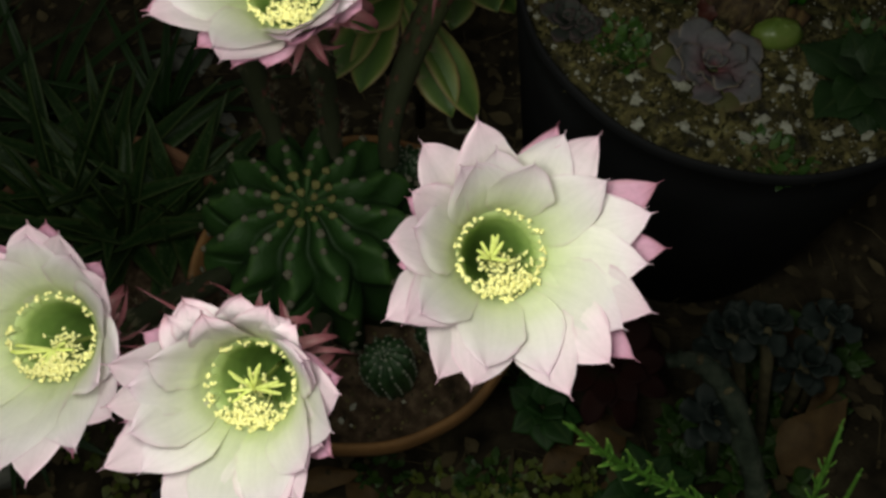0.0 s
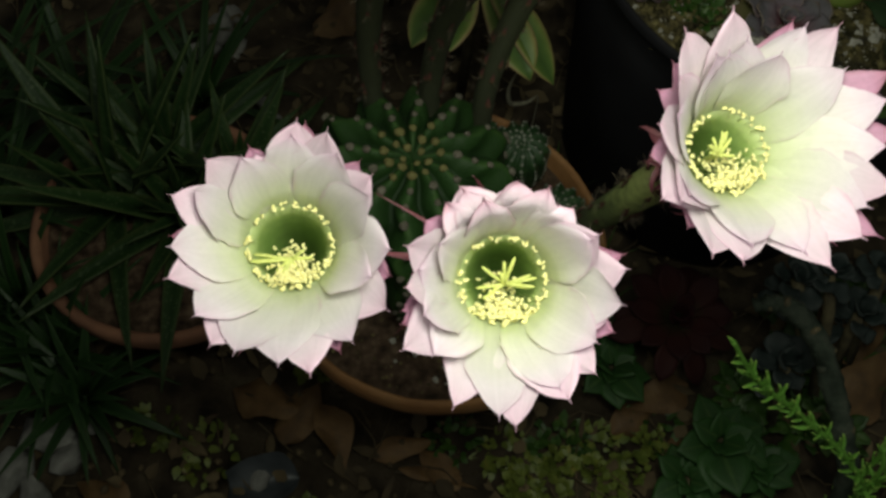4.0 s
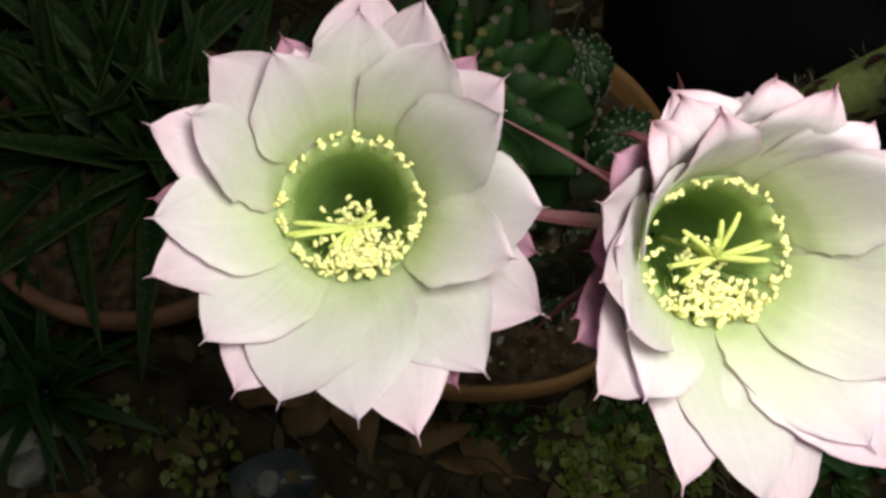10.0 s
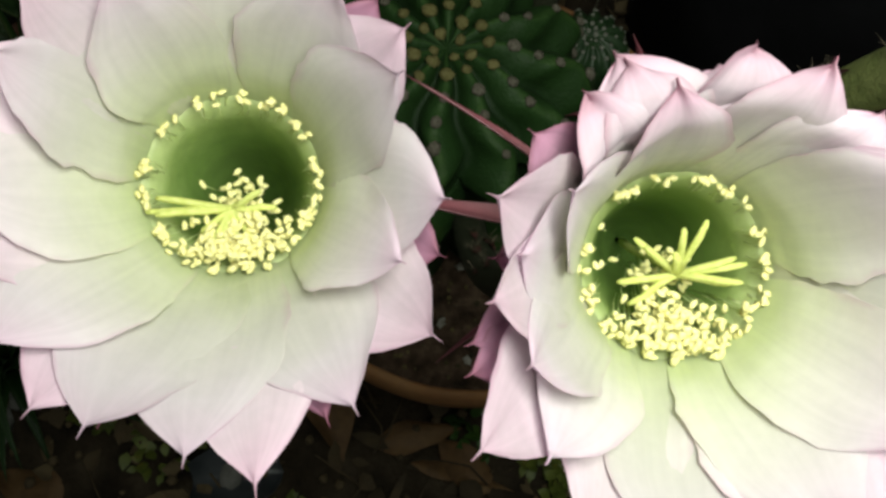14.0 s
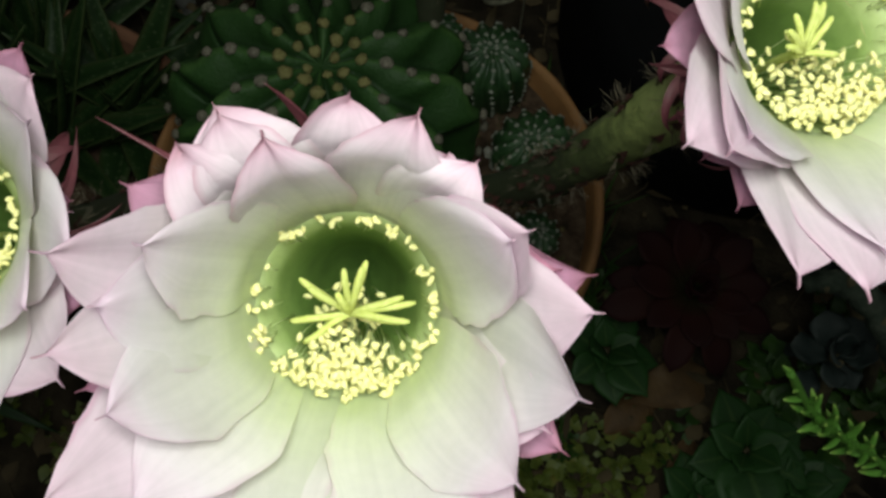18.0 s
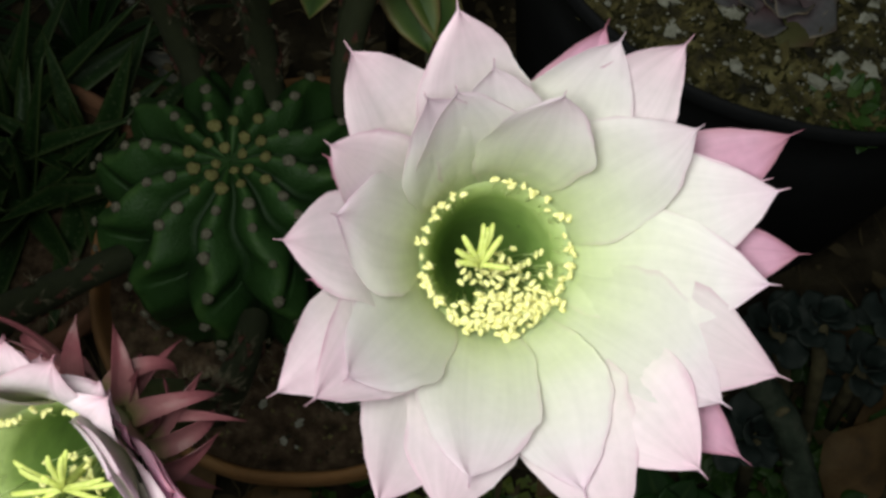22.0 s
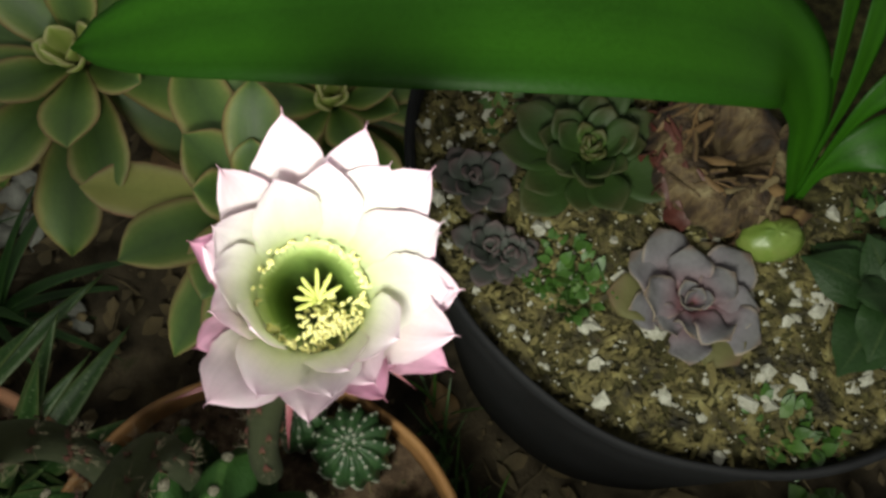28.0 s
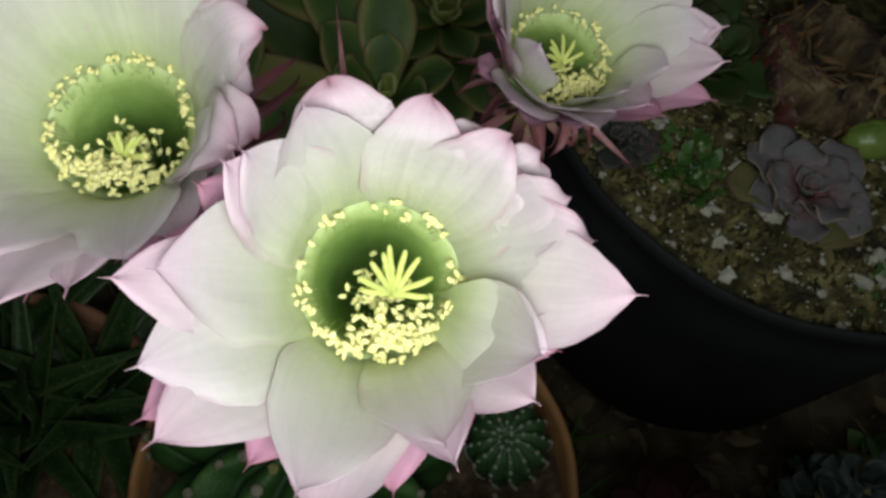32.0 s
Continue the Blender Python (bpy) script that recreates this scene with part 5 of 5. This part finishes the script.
# grit in the terracotta pot
bits = []
for k in range(700):
    a, q = rng.uniform(0, 6.28), 0.137 * math.sqrt(rng.random())
    mm = Matrix.Translation((q * math.cos(a), q * math.sin(a), 0.158 + rng.uniform(0, 0.003))) @ Euler((rng.uniform(-0.7, 0.7), 0, rng.uniform(0, 6))).to_matrix().to_4x4()
    bits.append(moved(blob(rng.uniform(0.0008, 0.0022), 5, 3, 0.7, 0.3, rng), mm))
v, f, u = join_bits(bits)
tagged(link("soil_grit", mesh_of("soil_grit", v, f, M_BARK, u, False), clay), "coarse crumbs of soil", kind="stuff")
for k in range(22):
    a, q = rng.uniform(4.2, 6.9), rng.uniform(0.05, 0.132)
    link("perlite_chip", CHIPS[rng.randrange(12)], clay, Matrix.Translation((q * math.cos(a), q * math.sin(a), 0.1605)) @ Matrix.Rotation(rng.uniform(0, 6), 4, "Z") @ Matrix.Scale(rng.uniform(0.4, 0.9), 4))

# ---- plants at the side of the bed ----
ALOE = dict(kind="lance", cup=0.5, thick=0.004, nv=10, nu=5, mucro=0.02)
for at, L, seed, tilt in (((-0.325, 0.425, 0.085), 0.17, 61, (8, 0)), ((-0.395, 0.440, 0.088), 0.19, 62, (5, -8)), ((-0.350, 0.490, 0.086), 0.17, 63, (0, 0)), ((-0.275, 0.450, 0.085), 0.13, 64, (6, 10))):
    rosette("spotted_aloe", "slender dark green aloe with pale-spotted pointed leaves", "aloe", at, [
        (5, M_ALOE, dict(ALOE, L=L * 0.75, W=0.0100, bend=8), (80, 62), 0.003, 0.004),
        (9, M_ALOE, dict(ALOE, L=L, W=0.0128, bend=-4), (62, 34), 0.006, 0.002),
        (6, M_ALOE, dict(ALOE, L=L * 1.0, W=0.0128, bend=-14), (32, 12), 0.008, 0.0),
    ], tilt, "aloes in the clay pot", seed=seed)
STRAP = dict(kind="lance", cup=0.3, thick=0.0016, nv=9, nu=5, mucro=0.01)
for at, L, seed, cnt in (((-0.455, 0.300, 0.02), 0.13, 71, 26), ((-0.500, 0.360, 0.02), 0.16, 72, 26), ((-0.425, 0.255, 0.02), 0.10, 73, 22), ((-0.53, 0.47, 0.02), 0.22, 74, 22), ((-0.58, 0.60, 0.0), 0.26, 75, 22), ((-0.47, 0.62, 0.0), 0.22, 76, 20), ((-0.33, 0.62, 0.0), 0.16, 77, 20)):
    rosette("strap_leaved_plant", "dense dark green plant of narrow strap leaves", "plant", at, [
        (cnt // 2, M_GRASSY, dict(STRAP, L=L, W=0.0062, bend=-35), (78, 45), 0.003, 0.01),
        (cnt // 2, M_GRASSY, dict(STRAP, L=L * 1.05, W=0.0070, bend=-50), (55, 15), 0.005, 0.006),
    ], group="strap-leaved plants", seed=seed)

# ---- the near corner of the bed ----
rosette("dark_red_rosette", "dark red, almost black rosette succulent", "succulent", (0.155, 0.285, 0.105), [
    (8, M_REDROS, dict(L=0.024, W=0.008, kind="spatula", bend=10, cup=0.3, thick=0.003), (70, 45), 0.002, 0.006),
    (11, M_REDROS, dict(L=0.048, W=0.0125, kind="spatula", bend=-8, cup=0.25, thick=0.003), (38, 16), 0.005, 0.0),
    (9, M_REDROS, dict(L=0.068, W=0.0145, kind="spatula", bend=-22, cup=0.2, thick=0.003), (12, -10), 0.006, -0.004),
], (10, 0), seed=81, stem=[Vector((0, 0, 0)), Vector((0, 0.01, -0.05)), Vector((0.01, 0.02, -0.105))])
for at, sc, seed in (((0.098, 0.255, 0.045), 0.9, 82), ((0.190, 0.172, 0.060), 1.05, 83), ((0.158, 0.140, 0.04), 0.7, 84), ((0.228, 0.148, 0.05), 0.75, 85)):
    rosette("broad_leaved_succulent", "low succulent with broad rounded dark green leaves", "succulent", at, [
        (5, M_BROAD, dict(L=0.030 * sc, W=0.013 * sc, kind="oval", bend=-10, cup=0.15, thick=0.004), (60, 30), 0.003, 0.008),
        (7, M_BROAD, dict(L=0.044 * sc, W=0.019 * sc, kind="oval", bend=-20, cup=0.12, thick=0.004), (26, 6), 0.006, 0.0),
    ], group="broad-leaved succulents", seed=seed, stem=[Vector((0, 0, 0)), Vector((0.004, 0, -0.02)), Vector((0, 0, -at[2]))])


def needle_stem(label, pts, seed, gap=0.0042, L=0.016):
    rng = random.Random(seed)
    line = spline(pts, 14)
    root = thing("needle_sedum", Matrix.Translation(line[-1]), label, "sedum", "needle sedums")
    v, f = sweep([p - line[-1] for p in line], [0.0016 + 0.0012 * i / len(line) for i in range(len(line))], 7)
    link("stem", mesh_of("stem", v, f, M_SEDUM, [(0.5, 0.3)] * len(v)), root)
    pool = [leaf_mesh("leaf", M_SEDUM, L=L * s, W=0.0019, kind="needle", lift=0, bend=b, cup=0.1, thick=0.0016, nv=7, nu=5, rng=rng) for s, b in ((1, 35), (0.85, 25), (1.1, 50))]
    run, a, k = 0.0, 0.0, 0
    for i in range(len(line) - 1):
        d = (line[i] - line[i + 1])
        run += d.length
        while run > gap:
            run -= gap
            a += 2.4
            k += 1
            d1 = d.normalized()
            side = d1.orthogonal().normalized()
            side.rotate(Matrix.Rotation(a, 3, d1))
            mm = Matrix((side, d1.cross(side), d1)).transposed().to_4x4()
            mm.translation = line[i] - line[-1]
            near = min(1.0, 0.55 + k * 0.03)
            link("leaf", pool[rng.randrange(3)], root, mm @ spin(0, rng.uniform(20, 45) + 35 * (k < 9)) @ Matrix.Scale(near * rng.uniform(0.85, 1.1), 4))
    return root


needle_stem("bright green needle-leaved sedum stem leaning over the bed", [(0.074, 0.141, 0.424), (0.110, 0.134, 0.365), (0.166, 0.126, 0.300), (0.225, 0.108, 0.235), (0.270, 0.092, 0.15), (0.285, 0.085, -0.005)], 91)
needle_stem("short bright green needle-leaved sedum stem", [(0.306, 0.185, 0.250), (0.300, 0.160, 0.220), (0.296, 0.130, 0.16), (0.295, 0.105, -0.005)], 92)
needle_stem("short bright green needle-leaved sedum stem", [(0.262, 0.118, 0.225), (0.272, 0.105, 0.18), (0.290, 0.09, -0.005)], 93, 0.005, 0.014)
needle_stem("short bright green needle-leaved sedum stem", [(0.335, 0.160, 0.20), (0.330, 0.13, 0.13), (0.325, 0.11, -0.005)], 94, 0.005, 0.014)

trunk = thing("grey_succulent_stem", Matrix.Translation((0.285, 0.09, 0)), "thick bare grey-green succulent stem, scarred and bent", "succulent")
line = [p - Vector((0.285, 0.09, 0)) for p in spline([(0.186, 0.249, 0.215), (0.200, 0.248, 0.223), (0.216, 0.242, 0.223), (0.237, 0.217, 0.212), (0.249, 0.180, 0.194), (0.262, 0.145, 0.165), (0.276, 0.108, 0.115), (0.285, 0.092, -0.01)], 7)]
rads = [0.0062 + 0.0034 * min(1, i / 20) + 0.0007 * math.sin(i * 1.7) + 0.0005 * math.sin(i * 3.1) for i in range(len(line))]
v, f = sweep(line, rads, 16)
v = [Vector(p) * 1.0 + Vector((noise.noise(Vector(p) * 90), noise.noise(Vector(p) * 90 + Vector((5, 0, 0))), noise.noise(Vector(p) * 90 + Vector((0, 7, 0))))) * 0.0024 for p in v]
link("stem", mesh_of("stem", v, f, M_GREYSTEM), trunk)
r3 = random.Random(71)
for k in range(16):
    i = 4 + 2 * k + r3.randrange(2)
    d = (line[i + 1] - line[i]).normalized()
    side = d.orthogonal().normalized()
    side.rotate(Matrix.Rotation(2.4 * k, 3, d))
    mm = Matrix((d.cross(side), d, side)).transposed().to_4x4()
    mm.translation = line[i] + side * rads[i] * 0.86
    v, f, u = blob(0.0042, 9, 5, 0.5, 0.2, r3)
    link("leaf_scar", mesh_of("leaf_scar", v, f, M_STEM if k % 2 else M_GREYSTEM, u), trunk, mm @ Matrix.Diagonal((1.2, 0.7, 1, 1)))
for at, sc, seed, foot in (((0.262, 0.300, 0.150), 0.75, 95, (0.045, -0.07)), ((0.292, 0.304, 0.155), 0.7, 96, (0.03, -0.08)), ((0.369, 0.322, 0.120), 0.7, 97, (0.0, -0.06)), ((0.352, 0.288, 0.085), 0.8, 98, (0.0, -0.03)), ((0.250, 0.230, 0.110), 0.8, 99, (0.02, -0.03))):
    rosette("blue_grey_succulent", "upright succulent with blue-grey scalloped leaves", "succulent", at, [
        (4, M_BLUELEAF, dict(L=0.030 * sc, W=0.0120 * sc, kind="spatula", bend=-10, cup=0.2, thick=0.002, wave=0.3), (78, 54), 0.002, 0.004),
        (5, M_BLUELEAF, dict(L=0.036 * sc, W=0.0160 * sc, kind="spatula", bend=-25, cup=0.2, thick=0.002, wave=0.3), (44, 12), 0.004, -0.004),
        (4, M_BLUELEAF, dict(L=0.032 * sc, W=0.0140 * sc, kind="spatula", bend=-30, cup=0.2, thick=0.002, wave=0.3), (20, 0), 0.004, -0.030),
    ], group="blue-grey succulents", seed=seed, stem=[Vector((0, 0, 0.004)), Vector((foot[0] * 0.3, foot[1] * 0.3, -0.03)), Vector((foot[0], foot[1], -at[2]))])

rng = random.Random(101)
for k, (x, y, sp, c) in enumerate(((0.045, 0.190, 0.030, 70), (-0.010, 0.185, 0.026, 60), (0.020, 0.150, 0.030, 60), (-0.060, 0.200, 0.022, 40), (0.085, 0.185, 0.026, 50), (-0.200, 0.290, 0.020, 36), (0.15, 0.21, 0.03, 50), (-0.31, 0.20, 0.03, 40), (-0.37, 0.235, 0.03, 40), (0.06, 0.42, 0.02, 36), (0.07, 0.36, 0.025, 40), (0.09, 0.32, 0.022, 36), (0.33, 0.31, 0.04, 50), (-0.21, 0.12, 0.03, 40))):
    tuft("low_sedum", "low clump of small yellow-green sedum leaves on the earth", (x, y, 0.0), c, 0.013, 0.0042, M_CLUMP if k % 3 else M_MOSS, "oval", (5, 60), sp, 110 + k, "sedum", "low sedum clumps")

for k, (x, y, sp, c) in enumerate(((0.330, 0.290, 0.040, 46), (0.370, 0.260, 0.040, 46), (0.255, 0.235, 0.030, 34), (0.300, 0.220, 0.035, 40), (0.215, 0.130, 0.030, 34), (0.335, 0.200, 0.035, 40), (0.400, 0.320, 0.040, 40), (0.115, 0.310, 0.025, 26), (0.250, 0.190, 0.030, 36))):
    tuft("leafy_ground_cover", "low mat of small rounded mid-green leaves", (x, y, 0.004), c, 0.022, 0.0085, M_MOSS, "oval", (0, 50), sp, 170 + k, "ground cover", "ground cover mats")
for k, (x, y, sp, c) in enumerate(((0.045, 0.172, 0.016, 40), (0.032, 0.150, 0.014, 34), (0.112, 0.163, 0.017, 40), (0.000, 0.149, 0.014, 34), (0.090, 0.140, 0.016, 36), (0.075, 0.165, 0.012, 26), (0.140, 0.190, 0.014, 30))):
    tuft("yellow_sedum", "tight clump of small yellow-green sedum leaves", (x, y, 0.006), c, 0.011, 0.0046, M_CLUMP, "oval", (20, 75), sp, 190 + k, "sedum", "yellow sedum clumps")

for k, (x, y) in enumerate(((0.085, 0.395), (0.095, 0.36), (0.075, 0.43), (0.105, 0.335), (0.088, 0.30), (0.07, 0.47))):
    tuft("grass_shoots", "thin pale grass shoots between the pots", (x, y, 0.0), 12, 0.075, 0.0016, M_MOSS, "needle", (35, 85), 0.016, 140 + k, "grass", "grass shoots", 0.1)
line = spline([(0.010, 0.520, 0.190), (0.006, 0.522, 0.160), (0.011, 0.527, 0.130), (0.021, 0.532, 0.119), (0.034, 0.538, 0.114), (0.046, 0.546, 0.112), (0.052, 0.560, 0.060), (0.056, 0.570, -0.004)], 6)
v, f = sweep([p - line[-1] for p in line], [0.0009 + 0.0016 * math.sin(math.pi * min(1, i / 30)) for i in range(len(line))], 8)
tagged(link("dry_stalk", mesh_of("dry_stalk", v, f, M_DRYSTALK), None, Matrix.Translation(line[-1])), "pale dry curved stalk between the pots", "stalk")
# ---- litter on the earth ----
def dead_leaf(at, L, W, az, lift, bend, seed, material=None):
    r2 = random.Random(seed)
    v, f, u = leaf(L, W, "oval", lift, bend, r2.uniform(-0.5, 0.6), 0.0010, 12, 9, 0.05, 0.35, r2, r2.uniform(-50, 50))
    ob = link("dead_leaf", mesh_of("dead_leaf", v, f, material or M_DEAD, u), None, Matrix.Translation(at) @ spin(az, 0, r2.uniform(-25, 25)))
    tagged(ob, "curled dry brown leaf lying on the earth", "leaf", "fallen leaves")


for k, (x, y, L, W, az, lift, bend) in enumerate(((-0.285, 0.265, 0.085, 0.028, -20, 24, -45), (-0.235, 0.205, 0.075, 0.024, 60, 20, -40), (-0.195, 0.245, 0.07, 0.018, -70, 25, -50), (-0.15, 0.19, 0.07, 0.012, 10, 14, -30), (-0.12, 0.175, 0.08, 0.009, -15, 10, -25), (-0.06, 0.15, 0.06, 0.016, 130, 16, -40), (0.10, 0.20, 0.06, 0.018, 30, 20, -40), (0.16, 0.14, 0.06, 0.018, 80, 20, -50), (0.34, 0.20, 0.10, 0.032, 50, 40, -40), (0.38, 0.26, 0.10, 0.03, 100, 35, -30), (-0.25, 0.14, 0.06, 0.02, 200, 18, -40), (-0.38, 0.15, 0.06, 0.018, 150, 16, -40), (0.19, 0.25, 0.07, 0.02, 200, 25, -40), (0.08, 0.46, 0.05, 0.016, 100, 20, -40), (0.05, 0.38, 0.05, 0.015, 10, 20, -40), (-0.20, 0.72, 0.10, 0.03, 40, 20, -30))):
    dead_leaf((x, y, 0.006), L, W, az, lift, bend, 200 + k)
bits = []
for k in range(1900):
    x, y = rng.uniform(-0.7, 0.6), rng.uniform(-0.05, 1.0)
    mm = Matrix.Translation((x, y, rng.uniform(-0.006, 0.012))) @ spin(rng.uniform(0, 360), rng.uniform(-10, 30), rng.uniform(-30, 30))
    if k % 4 == 0:
        p = [Vector((0, 0, 0)), Vector((0.02, rng.uniform(-0.006, 0.006), 0.002)), Vector((rng.uniform(0.03, 0.07), rng.uniform(-0.012, 0.012), 0))]
        v, f = sweep(p, [0.0009, 0.0008, 0.0005], 5)
        bits.append(moved((v, f, None), mm))
    else:
        bits.append(moved(leaf(rng.uniform(0.012, 0.034), rng.uniform(0.003, 0.009), "oval", 5, rng.uniform(-60, 60), rng.uniform(-0.5, 0.5), 0.0008, 5, 5, 0.03, rng=rng), mm))
v, f, u = join_bits(bits)
tagged(link("leaf_litter", mesh_of("leaf_litter", v, f, M_LITTER, u)), "brown twigs and crumbled leaves on dark earth", "litter", kind="stuff")
bits = [moved(blob(rng.uniform(0.0015, 0.005), 6, 4, 0.7, 0.25, rng), Matrix.Translation((rng.uniform(-0.6, 0.5), rng.uniform(0.0, 0.85), rng.uniform(-0.004, 0.010)))) for _ in range(900)]
v, f, u = join_bits(bits)
tagged(link("pebbles", mesh_of("pebbles", v, f, M_LITTER, u)), "small dull pebbles scattered on the earth", "pebbles", kind="stuff")
for k, (x, y, r, sq) in enumerate(((-0.462, 0.225, 0.022, 0.4), (-0.440, 0.205, 0.017, 0.5), (-0.495, 0.190, 0.020, 0.5), (-0.425, 0.235, 0.012, 0.5), (-0.470, 0.165, 0.016, 0.4), (-0.255, 0.172, 0.011, 0.6), (-0.318, 0.735, 0.018, 0.5), (-0.295, 0.705, 0.014, 0.5), (-0.335, 0.700, 0.016, 0.5), (-0.300, 0.755, 0.013, 0.5), (-0.26, 0.62, 0.010, 0.6), (-0.25, 0.60, 0.008, 0.6), (-0.36, 0.33, 0.007, 0.6), (0.48, 0.76, 0.03, 0.4), (0.53, 0.72, 0.026, 0.4), (0.52, 0.81, 0.022, 0.4))):
    v, f, u = blob(r, 9, 6, sq, 0.26, rng)
    tagged(link("pale_stone", mesh_of("pale_stone", v, f, M_PALESTONE), None, Matrix.Translation((x, y, 0.006)) @ Matrix.Rotation(rng.uniform(0, 6), 4, "Z") @ Matrix.Diagonal((1.4, 0.9, 1, 1))), "pale grey broken stone on the earth", "stone", "pale stones")
v, f, u = leaf(0.085, 0.028, "strap", 10, -20, 0.9, 0.0012, 12, 9, 0.0, 0.2, rng)
tagged(link("plastic_scrap", mesh_of("plastic_scrap", v, f, M_PLASTIC, u), None, Matrix.Translation((-0.285, 0.165, 0.004)) @ spin(5) @ Matrix.Scale(0.8, 4)), "curled scrap of pale blue-grey plastic on the earth", "plastic scrap")
